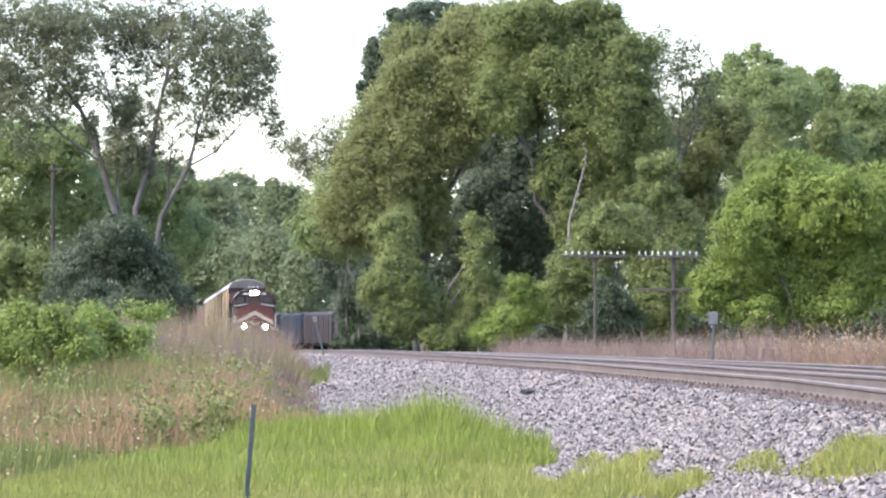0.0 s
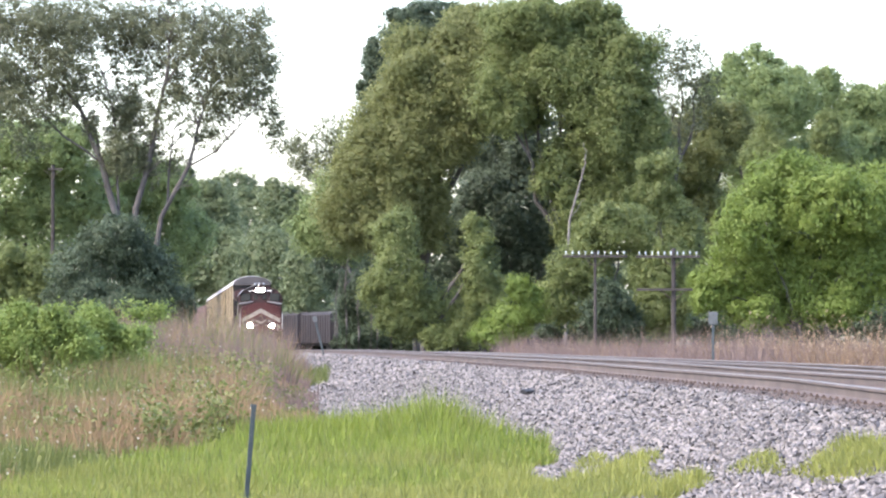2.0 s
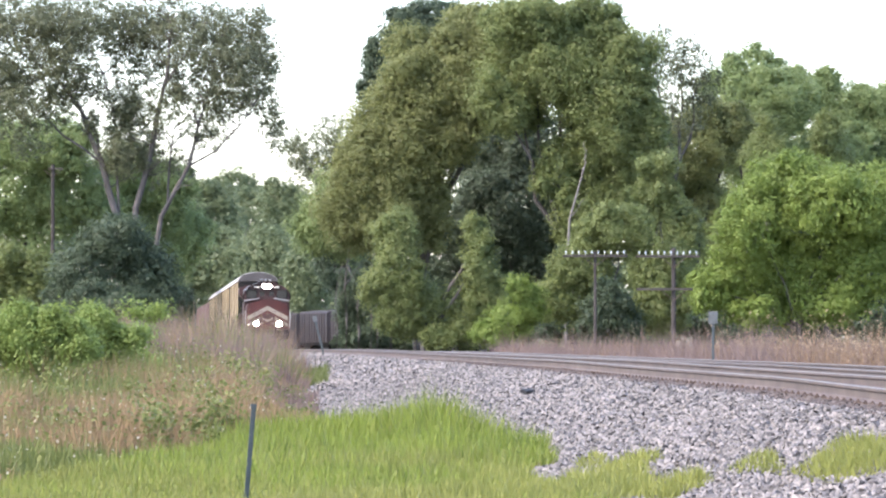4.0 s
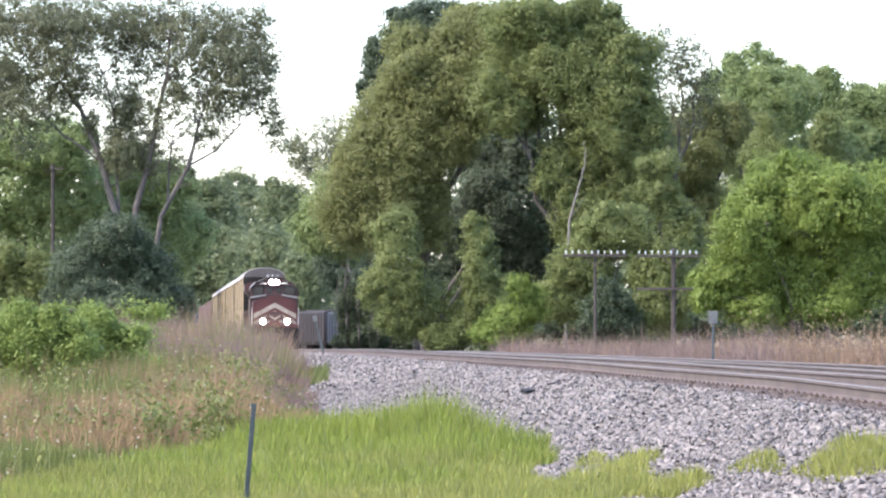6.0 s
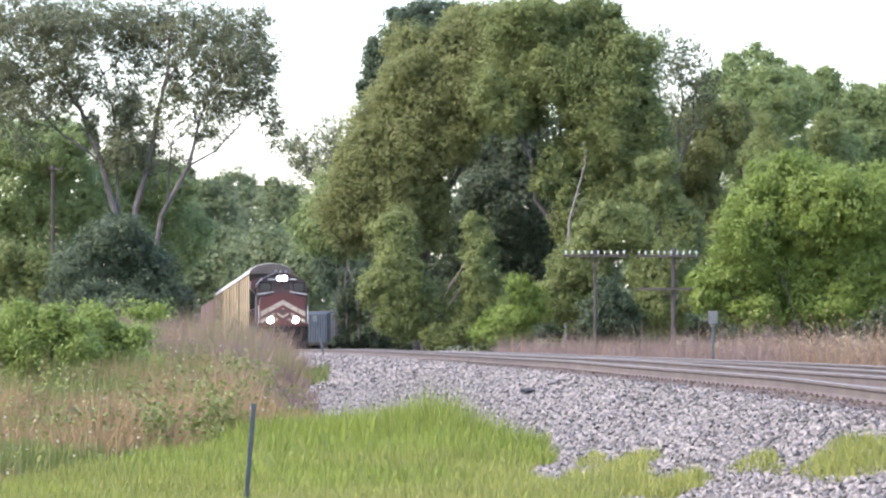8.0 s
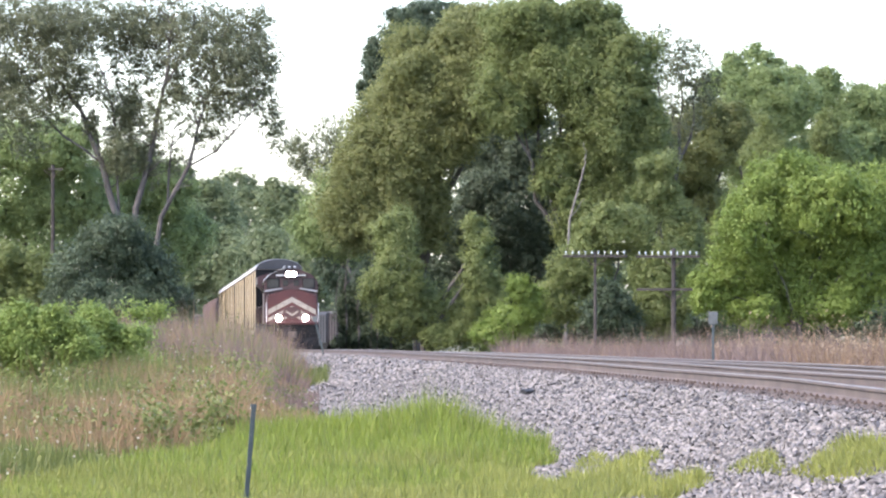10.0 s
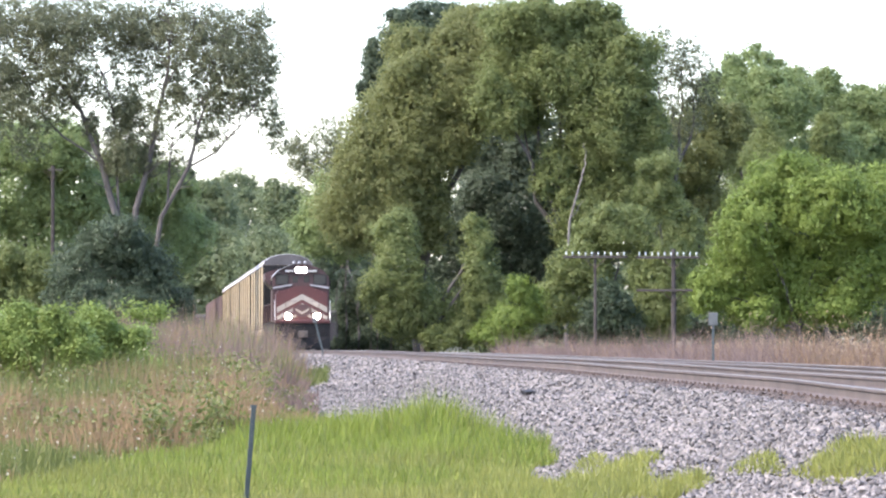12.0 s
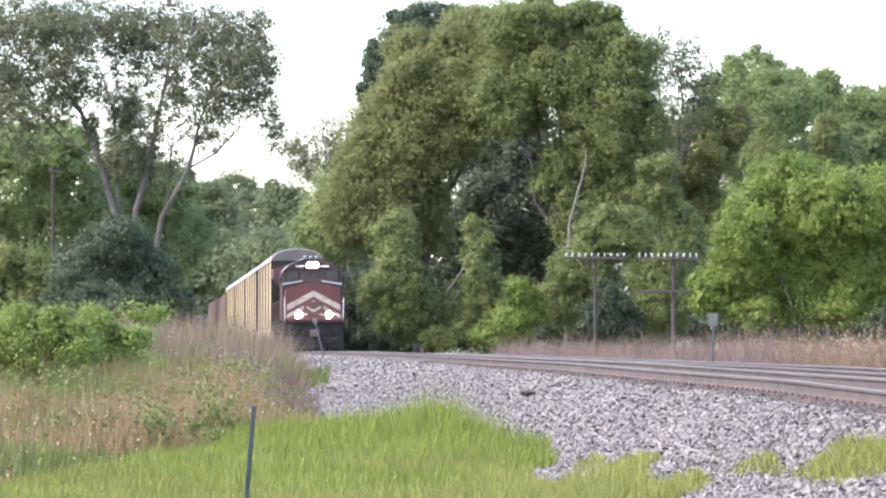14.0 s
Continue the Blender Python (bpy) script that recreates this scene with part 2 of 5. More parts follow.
wide = np.concatenate([[-3000, -1200, -500, -200, -100, -60, -40], np.arange(-30, 30.1, 0.75), [40, 60, 100, 200, 500, 1200, 3000]])
deep = np.concatenate([[-3000, -800, -200, -60, 0, 20], np.arange(28, 160, 1.5), np.arange(160, 520, 6), [600, 800, 1200, 2000, 4000]])
ground = tagged(sheet("ground", wide, deep, "soil", -0.03, 0.05), "grassy earth with bare brown soil beside the line", "ground", kind="structure")
bed = tagged(sheet("ballast_bed", np.arange(-6.6, 8.7, 0.3), np.arange(26, 420, 1.5), "ballast_bed", 0.0), "pale grey crushed stone ballast bed under the tracks", "ballast", kind="structure")
# the bed ends at the toe of the slope
bm = bmesh.new()
bm.from_mesh(bed.data)
gone = []
for v in bm.verts:
    w = lateral(v.co.x, v.co.y)
    toe = float(toe_w(v.co.y)) + 0.4 * noise.noise((v.co.x * 0.5, v.co.y * 0.15, 0))
    edge = w - toe
    if edge > 0.25:
        gone.append(v)
bmesh.ops.delete(bm, geom=gone, context="VERTS")
bm.to_mesh(bed.data)
bm.free()

rng = np.random.default_rng(4)


def stones(name, n, d0, d1, low, high, material, w_from, w_to, power=1.0):
    d = d0 + (d1 - d0) * rng.uniform(0, 1, n) ** power
    w = rng.uniform(0, 1, n)
    toe = toe_w(d) if w_to is None else w_to
    w = w_from + (toe + 0.1 - w_from) * w
    x = centre_x(d) - w
    s = rng.uniform(low, high, (n, 1)) * rng.uniform(0.7, 1.2, (n, 3))
    z = ground_z(x, d) + s[:, 2] * 0.45
    turn = frames_from(rng.normal(0, 0.6, (n, 3)) + [0, 0, 1], rng.uniform(0, 6.28, n))
    ob = strewn(name, STONE, STONE_F, np.stack([x, d, z], 1), s, turn, material, bed)
    return tagged(ob, kind="stuff")


stones("ballast_stones", 68000, 34, 110, 0.019, 0.045, "stone", 1.45, None, 1.4)
stones("far_ballast_stones", 22000, 105, 330, 0.038, 0.075, "stone", 1.45, None, 1.3)
stones("rusty_ballast_stones", 7000, 30, 120, 0.02, 0.045, "rust_stone", 0.9, 1.6, 1.4)
stones("middle_ballast_stones", 6000, 35, 140, 0.025, 0.05, "rust_stone", -3.3, -1.1, 1.3)


# ---- tracks ----
RAIL_WEB = [(-0.076, -0.186), (0.076, -0.186), (0.076, -0.172), (0.02, -0.155), (0.010, -0.14), (0.010, -0.055), (0.036, -0.04),
            (0.036, -0.012), (-0.036, -0.012), (-0.036, -0.04), (-0.010, -0.055), (-0.010, -0.14), (-0.02, -0.155), (-0.076, -0.172)]
RAIL_HEAD = [(-0.035, -0.012), (0.035, -0.012), (0.033, -0.004), (0.02, 0.0), (-0.02, 0.0), (-0.033, -0.004)]


def along(outline, offset, d0, d1, step, material, name, parent):
    """An outline drawn along the line at the given offset from the near track's middle."""
    bm = bmesh.new()
    rows = []
    for d in np.arange(d0, d1 + step, step):
        # a little unevenness, as worn track has
        dz = 0.006 * noise.noise((d * 0.06, offset, 0))
        rows.append([bm.verts.new((centre_x(d) + offset + x, d, float(rail_z(d)) + z + dz)) for x, z in outline])
    for r, s in zip(rows, rows[1:]):
        for k in range(len(r)):
            bm.faces.new((r[k], r[(k + 1) % len(r)], s[(k + 1) % len(r)], s[k]))
    bmesh.ops.recalc_face_normals(bm, faces=bm.faces)
    return part(name, bm, material, parent)


tie_mesh = bpy.data.meshes.new("tie")
bm = boxes((-1.3, 1.3, -0.115, 0.115, -0.18, 0.0), bevel=0.012)
bm.to_mesh(tie_mesh)
bm.free()
tie_mesh.materials.append(M["tie"])


def track(offset, label, d_first, d_last, ties, lower=0.0):
    top = tagged(new("railway_track"), label, "railway track", "railway tracks", "structure")
    top.location.z = -lower
    for side in (-GAUGE / 2, GAUGE / 2):
        r = along(RAIL_WEB, offset + side, 24, 420, 2.0, "rail", "rail", top)
        along(RAIL_HEAD, offset + side, 24, 420, 2.0, "rail_head", "rail_head", r)
    n = 0
    plates = bmesh.new()
    for d in np.arange(d_first, d_last, 0.52):
        z = float(rail_z(d)) - 0.19
        if n < ties:
            t = new("tie", tie_mesh)
            t.parent = top
            t.matrix_basis = pose(centre_x(d) + offset + random.uniform(-0.04, 0.04), d, z, 0, 0, HEADING + random.uniform(-0.8, 0.8))
        n += 1
        if d < 130:
            for side in (-GAUGE / 2, GAUGE / 2):
                x = centre_x(d) + offset + side
                box(plates, x - 0.13, x + 0.13, d - 0.09, d + 0.09, z - 0.004, z + 0.018)
                box(plates, x - 0.11, x - 0.08, d - 0.05, d - 0.02, z + 0.015, z + 0.04)
    tagged(part("tie_plates", plates, "plate", top), kind="stuff")
    return top


track(0.0, "near track with rusty worn steel rails on wooden ties", 32, 188, 300)
track(SPACING, "second track with rusty rails lying beside the near one", 40, 180, 200, 0.09)


# ---- the train ----
TRAIN_V, TRAIN_D0 = 7.37, 328.3        # metres a second along y, and where the nose stands at the start


def wheelset(parent, y, radius=0.50):
    bm = bmesh.new()
    for x in (-0.75, 0.75):
        disc(bm, x, 0, 0, radius, 0.13, "x", 24)
        disc(bm, x * 0.93, 0, 0, radius + 0.03, 0.03, "x", 24)
    disc(bm, 0, 0, 0, 0.09, 1.9, "x", 12)
    # spokes-like weights so that the turning shows
    for x in (-0.83, 0.83):
        box(bm, x - 0.03, x + 0.03, -0.30, 0.30, -0.05, 0.05)
    w = part("wheelset", bm, "wheel", parent)
    w.location = (0, y, radius)
    ROLLING.append((w, y, radius))
    return w


ROLLING, MOVING = [], []


def truck(parent, y, axles, gap):
    bm = bmesh.new()
    ln = gap * (axles - 1) / 2 + 0.75
    for s in (-1, 1):
        box(bm, s * 1.05 - 0.09, s * 1.05 + 0.09, y - ln, y + ln, 0.45, 0.78, 0.03)
        for k in range(axles):
            yy = y + (k - (axles - 1) / 2) * gap
            box(bm, s * 1.1 - 0.12, s * 1.1 + 0.12, yy - 0.17, yy + 0.17, 0.33, 0.66, 0.03)
    box(bm, -1.0, 1.0, y - 0.3, y + 0.3, 0.5, 0.9, 0.03)
    t = part("truck_frame", bm, "black", parent)
    for k in range(axles):
        wheelset(parent, y + (k - (axles - 1) / 2) * gap)
    return t


def locomotive():
    top = tagged(new("locomotive"), "red and cream diesel locomotive with headlights on, on the near track", "locomotive")
    # underframe, pilot and plow
    part("underframe", boxes((-1.45, 1.45, 0.75, 22.0, 1.15, 1.55), bevel=0.04), "black", top)
    bm = bmesh.new()
    prism(bm, [(-1.5, 0.62), (-1.42, 0.18), (1.42, 0.18), (1.5, 0.62), (1.5, 1.5), (-1.5, 1.5)], 0.55, 0.72)
    for x in (-1.2, -0.8, 0.8, 1.2):
        box(bm, x - 0.02, x + 0.02, 0.5, 0.56, 0.25, 1.4)
    pilot = part("pilot", bm, "black", top, "black steel pilot")
    bm = bmesh.new()
    for s in (-1, 1):
        a = [bm.verts.new(p) for p in ((0, 0.05, 0.14), (s * 1.5, 0.45, 0.14), (s * 1.5, 0.52, 0.78), (0, 0.36, 0.72),
                                       (0, 0.15, 0.14), (s * 1.5, 0.55, 0.14), (s * 1.5, 0.60, 0.78), (0, 0.44, 0.72))]
        for f in ((0, 1, 2, 3), (4, 7, 6, 5), (0, 4, 5, 1), (1, 5, 6, 2), (2, 6, 7, 3), (3, 7, 4, 0)):
            bm.faces.new([a[i] for i in f])
    bmesh.ops.recalc_face_normals(bm, faces=bm.faces)
    part("snow_plow", bm, "black", top)
    bm = boxes((-0.16, 0.16, -0.35, 0.5, 0.78, 1.06), (-0.24, 0.24, -0.42, -0.2, 0.74, 1.1), bevel=0.05)
    part("coupler", bm, "wheel", top)
    for x in (-0.75, 0.75):
        bm = bmesh.new()
        tube(bm, [(x, 0.5, 1.0), (x, 0.25, 0.8), (x * 0.9, 0.2, 0.5)], [0.03, 0.03, 0.025], 6)
        part("air_hose", bm, "black", top)
    # anticlimber and front platform
    part("anticlimber", boxes((-1.5, 1.5, 0.45, 0.95, 1.5, 1.68), bevel=0.05), "red", top)
    for s in (-1, 1):
        x0, x1 = sorted((s * 1.2, s * 1.52))
        for z in (0.45, 0.8, 1.15):
            part("step", boxes((x0, x1, 0.72, 1.25, z, z + 0.05)), "black", top)
    # nose
    bm = bmesh.new()
    prism(bm, [(-1.42, 1.6), (1.42, 1.6), (1.42, 3.0), (1.36, 3.22), (0.3, 3.52), (-0.3, 3.52), (-1.36, 3.22), (-1.42, 3.0)], 1.0, 2.9)
    bmesh.ops.bevel(bm, geom=list(bm.edges), offset=0.06, segments=2, affect="EDGES")
    nose = part("nose", bm, "red", top, "red wide nose")
    # cream chevrons, laid on the nose
    for z, half, thick in ((3.1, 1.36, 0.3), (2.6, 1.36, 0.2), (2.2, 1.36, 0.16)):
        bm = bmesh.new()
        for s in (-1, 1):
            a = [(0, z), (s * half, z - 0.72), (s * half, z - 0.72 - thick), (0, z - thick)]
            prism(bm, a if s > 0 else a[::-1], 0.988, 1.0)
        part("chevron", bm, "cream", nose, "cream chevron stripe")
    bm = bmesh.new()
    bmesh.ops.create_cone(bm, cap_ends=True, segments=28, radius1=0.45, radius2=0.45, depth=0.03, matrix=Matrix.Translation((0, 0.972, 2.2)) @ Euler((radians(90), 0, 0)).to_matrix().to_4x4() @ Matrix.Diagonal((1.15, 0.75, 1, 1)))
    part("emblem", bm, "maroon", nose, "dark oval emblem")
    bm = bmesh.new()
    prism(bm, [(-0.36, 2.32), (0.0, 2.12), (0.36, 2.32), (0.36, 2.22), (0.0, 2.0), (-0.36, 2.22)], 0.94, 0.957)
    part("emblem_bar", bm, "cream", nose)
    part("nose_door", boxes((0.55, 1.1, 0.982, 1.0, 1.75, 1.95), bevel=0.004), "red", nose)
    # cab
    bm = bmesh.new()
    prism(bm, [(-1.55, 1.6), (1.55, 1.6), (1.55, 4.05), (1.2, 4.42), (0.45, 4.74), (-0.45, 4.74), (-1.2, 4.42), (-1.55, 4.05)], 2.6, 5.6)
    bmesh.ops.bevel(bm, geom=list(bm.edges), offset=0.05, segments=2, affect="EDGES")
    cab = part("cab", bm, "maroon", top, "dark maroon cab")
    for s in (-1, 1):
        a, b = sorted((s * 0.72, s * 1.34))
        part("windshield_frame", boxes((a - 0.06, b + 0.06, 2.56, 2.6, 3.6, 4.2), bevel=0.02), "black", cab)
        part("windshield", boxes((a, b, 2.545, 2.558, 3.66, 4.14), bevel=0.004), "glass", cab, "dark front window")
        a, b = sorted((s * 0.16, s * 0.46))
        part("middle_window", boxes((a, b, 2.575, 2.598, 3.76, 4.1), bevel=0.004), "glass", cab)
        x = s * 1.551
        part("side_window", boxes((min(x, x + s * 0.02), max(x, x + s * 0.02), 3.1, 4.9, 3.35, 3.95), bevel=0.004), "glass", cab)
        # number boards, plain bars for the digits
        a, b = sorted((s * 0.34, s * 0.92))
        nb = part("number_board", boxes((a, b, 2.50, 2.6, 4.28, 4.46), bevel=0.01), "black", cab)
        bm = bmesh.new()
        for k in range(4):
            xx = a + 0.07 + k * 0.12
            box(bm, xx, xx + 0.075, 2.488, 2.5, 4.32, 4.42)
        part("number_bars", bm, "white", nb)
        # sill and bright trim of the cab front
        bm = bmesh.new()
        prism(bm, [(s * 0.5, 3.58), (s * 1.52, 3.4), (s * 1.52, 3.5), (s * 0.5, 3.66)], 2.44, 2.6)
        part("window_ledge", bm, "silver", cab)
        x = s * 1.59
        part("mirror", boxes((x - 0.04, x + 0.04, 2.9, 2.98, 3.55, 3.85), bevel=0.015), "black", cab)
    # Silver strip on the left only: the sun's highlight laid on as colour.
    bm = bmesh.new()
    prism(bm, [(-1.5, 4.1), (-1.18, 4.43), (-0.42, 4.755), (-0.42, 4.785), (-1.2, 4.455), (-1.54, 4.1)], 2.45, 5.7)
    part("roof_edge", bm, "silver", cab)
    # headlights: two above in one housing, two ditch lights on the deck
    hl = part("headlight_housing", boxes((-0.34, 0.34, 2.42, 2.62, 4.22, 4.64), bevel=0.05), "black", cab)
    for x in (-0.15, 0.15):
        bm = bmesh.new()
        disc(bm, x, 2.405, 4.43, 0.145, 0.03)
        part("headlight", bm, "headlight", hl, "bright white headlight")
    for s in (-1, 1):
        d = part("ditch_light_housing", boxes((s * 0.77 - 0.17, s * 0.77 + 0.17, 0.62, 0.86, 1.68, 2.06), bevel=0.05), "black", top)
        bm = bmesh.new()
        disc(bm, s * 0.77, 0.60, 1.88, 0.165, 0.04)
        part("ditch_light", bm, "headlight", d, "bright ditch light")
        # handrails of the front platform and steps
        bm = bmesh.new()
        tube(bm, [(s * 1.47, 0.6, 0.9), (s * 1.5, 0.58, 2.75)], [0.022, 0.022], 6)
        part("grab_iron", bm, "white", top, "white upright grab iron")
        bm = bmesh.new()
        tube(bm, [(s * 1.5, 0.58, 2.7), (s * 0.35, 0.58, 2.7)], [0.016, 0.016], 6)
        tube(bm, [(s * 0.9, 0.6, 1.65), (s * 0.9, 0.58, 2.7)], [0.016, 0.016], 6)
        part("front_handrail", bm, "maroon", top)
        bm = bmesh.new()
        for y in np.arange(6.2, 21.6, 1.9):
            tube(bm, [(s * 1.5, y, 1.6), (s * 1.5, y, 2.65)], [0.018, 0.018], 6)
        tube(bm, [(s * 1.5, 6.2, 2.65), (s * 1.5, 21.4, 2.65)], [0.018, 0.018], 6)
        part("side_handrail", bm, "maroon", top)
        part("walkway", boxes((min(s * 0.9, s * 1.55), max(s * 0.9, s * 1.55), 5.6, 21.9, 1.55, 1.62)), "black", top)
    # hood, radiators, tank
    bm = bmesh.new()
    prism(bm, [(-0.88, 1.6), (0.88, 1.6), (0.88, 4.15), (0.66, 4.42), (-0.66, 4.42), (-0.88, 4.15)], 5.6, 21.2)
    hood = part("engine_hood", bm, "red", top)
    for s in (-1, 1):
        for y in np.arange(6.2, 16.2, 1.1):
            x = s * 0.882
            part("hood_door", boxes((min(x, x + s * 0.02), max(x, x + s * 0.02), y, y + 1.0, 1.8, 3.7), bevel=0.006), "red", hood)
    bm = bmesh.new()
    prism(bm, [(-0.88, 3.5), (0.88, 3.5), (1.5, 4.1), (1.5, 4.55), (0.9, 4.75), (-0.9, 4.75), (-1.5, 4.55), (-1.5, 4.1)], 17.2, 21.3)
    part("radiator_wing", bm, "maroon", hood)
    part("exhaust_stack", boxes((-0.35, 0.35, 11.4, 12.3, 4.42, 4.72), bevel=0.04), "black", hood)
    part("fuel_tank", boxes((-1.35, 1.35, 8.2, 13.6, 0.35, 1.15), bevel=0.15), "black", top)
    for x, y, ln in ((-0.3, 4.4, 0.5), (0.0, 4.4, 0.65), (0.3, 4.4, 0.5)):
        bm = bmesh.new()
        bmesh.ops.create_cone(bm, cap_ends=True, segments=12, radius1=0.09, radius2=0.04, depth=ln, matrix=Matrix.Translation((x, y, 4.88)) @ Euler((radians(90), 0, 0)).to_matrix().to_4x4())
        part("air_horn", bm, "silver", cab)
    truck(top, 4.4, 3, 1.9)
    truck(top, 17.6, 3, 1.9)
    MOVING.append((top, 0.0))
    return top


def autorack(start, label, side="yellow"):
    """A tall enclosed car carrier, 27.4 m long, its front at y=0."""
    top = tagged(new("autorack_car"), label, "railroad car", "cars of the train")
    part("underframe", boxes((-1.35, 1.35, 0.0, 27.4, 0.85, 1.25), bevel=0.03), "black", top)
    for x in (-1.47, 1.31):
        part("side_sill", boxes((x, x + 0.16, 0.3, 27.1, 0.75, 1.35), bevel=0.02), side, top)
    bm = bmesh.new()
    prism(bm, [(-1.35, 1.3), (1.35, 1.3), (1.35, 5.18), (-1.35, 5.18)], 0.25, 27.15)
    part("body", bm, side, top)
    # roof, a rounded galvanised shell
    bm = bmesh.new()
    out = [(1.46 * math.cos(a), 5.12 + 0.66 * math.sin(a)) for a in np.linspace(0, math.pi, 11)]
    prism(bm, out, 0.1, 27.3)
    part("roof", bm, "pale_roof", top, "pale galvanised roof")
    # Grey caps over the pale roof's ends: their shade is put in as colour.
    for y0, y1 in ((0.06, 0.1), (27.3, 27.34)):
        bm = bmesh.new()
        prism(bm, [(1.44 * math.cos(a), 5.12 + 0.64 * math.sin(a)) for a in np.linspace(0, math.pi, 11)], y0, y1)
        part("roof_end", bm, "grey_roof", top, "roof end with shade painted in as grey")
    bm = bmesh.new()
    for y in np.arange(1.2, 27, 1.3):
        o = [(1.48 * math.cos(a), 5.12 + 0.69 * math.sin(a)) for a in np.linspace(0, math.pi, 11)]
        prism(bm, o, y, y + 0.09)
    part("roof_ribs", bm, "pale_roof", top)
    for s in (-1, 1):
        for k in range(20):
            y = 0.55 + k * 1.32
            part("side_panel", boxes((min(s * 1.35, s * 1.395), max(s * 1.35, s * 1.395), y - 0.02, y + 1.29, 1.42, 5.1)), side, top)
        for k in range(21):
            y = 0.42 + k * 1.32
            part("side_post", boxes((min(s * 1.35, s * (1.45 if k % 4 == 0 else 1.404)), max(s * 1.35, s * (1.45 if k % 4 == 0 else 1.404)), y, y + 0.10, 1.3, 5.15)), "black" if k % 4 == 0 else side, top)
    # Doors coloured black: the darkness of the gap is put into their paint.
    for y0, y1 in ((0.06, 0.25), (27.15, 27.34)):
        for x in (-1.36, 0.01):
            part("end_door", boxes((x, x + 1.35, y0, y1, 1.25, 5.1), bevel=0.03), "black", top, "end door blackened for the gap's shade")
    for y in (-0.45, 27.4):
        part("coupler", boxes((-0.12, 0.12, y, y + 0.45, 0.75, 1.0), bevel=0.03), "wheel", top)
    truck(top, 3.4, 2, 1.75)
    truck(top, 24.0, 2, 1.75)
    MOVING.append((top, start))
    return top


def boxcar(label, paint, length=17.0, height=4.6, group="cars of the train", wheels=True):
    """A ribbed box or hopper car, its front at y=0."""
    top = tagged(new("freight_car"), label, "railroad car", group)
    part("underframe", boxes((-1.3, 1.3, 0.0, length, 0.85, 1.2), bevel=0.03), "black", top)
    bm = bmesh.new()
    prism(bm, [(-1.45, 1.15), (1.45, 1.15), (1.45, height - 0.25), (1.2, height - 0.1), (0, height), (-1.2, height - 0.1), (-1.45, height - 0.25)], 0.3, length - 0.3)
    part("body", bm, paint, top)
    for s in (-1, 1):
        for k in range(int(length / 1.2)):
            y = 0.5 + k * 1.2
            part("side_rib", boxes((min(s * 1.45, s * 1.55), max(s * 1.45, s * 1.55), y, y + 0.14, 1.1, height - 0.3)), paint, top)
    part("roof_walk", boxes((-0.35, 0.35, 0.2, length - 0.2, height + 0.02, height + 0.08)), "grey_roof", top)
    for y in (-0.45, length):
        part("coupler", boxes((-0.12, 0.12, y, y + 0.45, 0.75, 1.0), bevel=0.03), "wheel", top)
    if wheels:
        truck(top, 2.4, 2, 1.75)
        truck(top, length - 2.4, 2, 1.75)
    return top


locomotive()
at_y = 22.6
for k in range(4):
    autorack(at_y, "yellow enclosed car carrier with a pale rounded roof")
    at_y += 28.35
for k in range(4):
    MOVING.append((boxcar("brown boxcar with ribbed sides, behind the car carriers", "brown_car", height=5.15), at_y))
    at_y += 18.0

# a second train, going away on the line that comes out behind the trees
OTHER_D0, OTHER_V, OTHER_SLOPE = 540.0, 8.0, 0.26
OTHER = []
other_y = 0.0
for paint, label, ln, ht in (("dark_car", "dark brown hopper car", 16, 4.6), ("grey_car", "grey hopper car", 19, 4.5), ("shaded_blue_car", "short shade-darkened blue boxcar", 11, 4.5),
                             ("dark_car", "dark brown hopper car", 14, 4.5), ("dark_car", "rust brown hopper car", 15, 4.5), ("dark_car", "dark brown boxcar", 14, 4.6),
                             ("dark_car", "brown hopper car", 14, 4.6), ("shaded_blue_car", "shade-darkened blue boxcar", 17, 4.5), ("grey_car", "grey hopper car", 15, 4.5), ("dark_car", "dark brown hopper car", 16, 4.6)):
    OTHER.append((boxcar(label + " of the departing train", paint, ln, ht, "cars of the departing train", wheels=False), other_y))
    for y in (1.2, ln - 3.8):
        part("truck_frame", boxes((-1.1, 1.1, y, y + 2.6, 0.1, 0.85), bevel=0.1), "black", OTHER[-1][0])
    other_y += ln + 1.0


def on_line(y, offset=0.0):
    """The pose of a thing whose front stands on the near track at the distance y."""
    z0, z1 = float(rail_z(y)), float(rail_z(y + 20))
    return pose(centre_x(y) + offset, y, z0, math.degrees(math.atan2(z1 - z0, 20)), 0, HEADING)


def other_x(y):
    return -16.0 - OTHER_SLOPE * (y - 500)


def motions():
    steps = [k * 0.1 for k in range(141)]
    run = 1 / math.cos(radians(HEADING))
    for thing, start in MOVING:
        walk(thing, [(t, on_line(TRAIN_D0 + start / run - TRAIN_V * t)) for t in range(15)])
    for w, y, radius in ROLLING:
        walk(w, [(t, pose(0, y, radius, math.degrees(TRAIN_V * run * t / radius) % 360)) for t in steps])
    for thing, y in OTHER:
        rows = []
        for t in (0, 7, 14):
            d = OTHER_D0 + OTHER_V * t - y / math.hypot(1, OTHER_SLOPE)
            rows.append((t, pose(other_x(d), d, -0.25, 0, 0, math.degrees(math.atan(OTHER_SLOPE)) + 180)))
        walk(thing, rows)


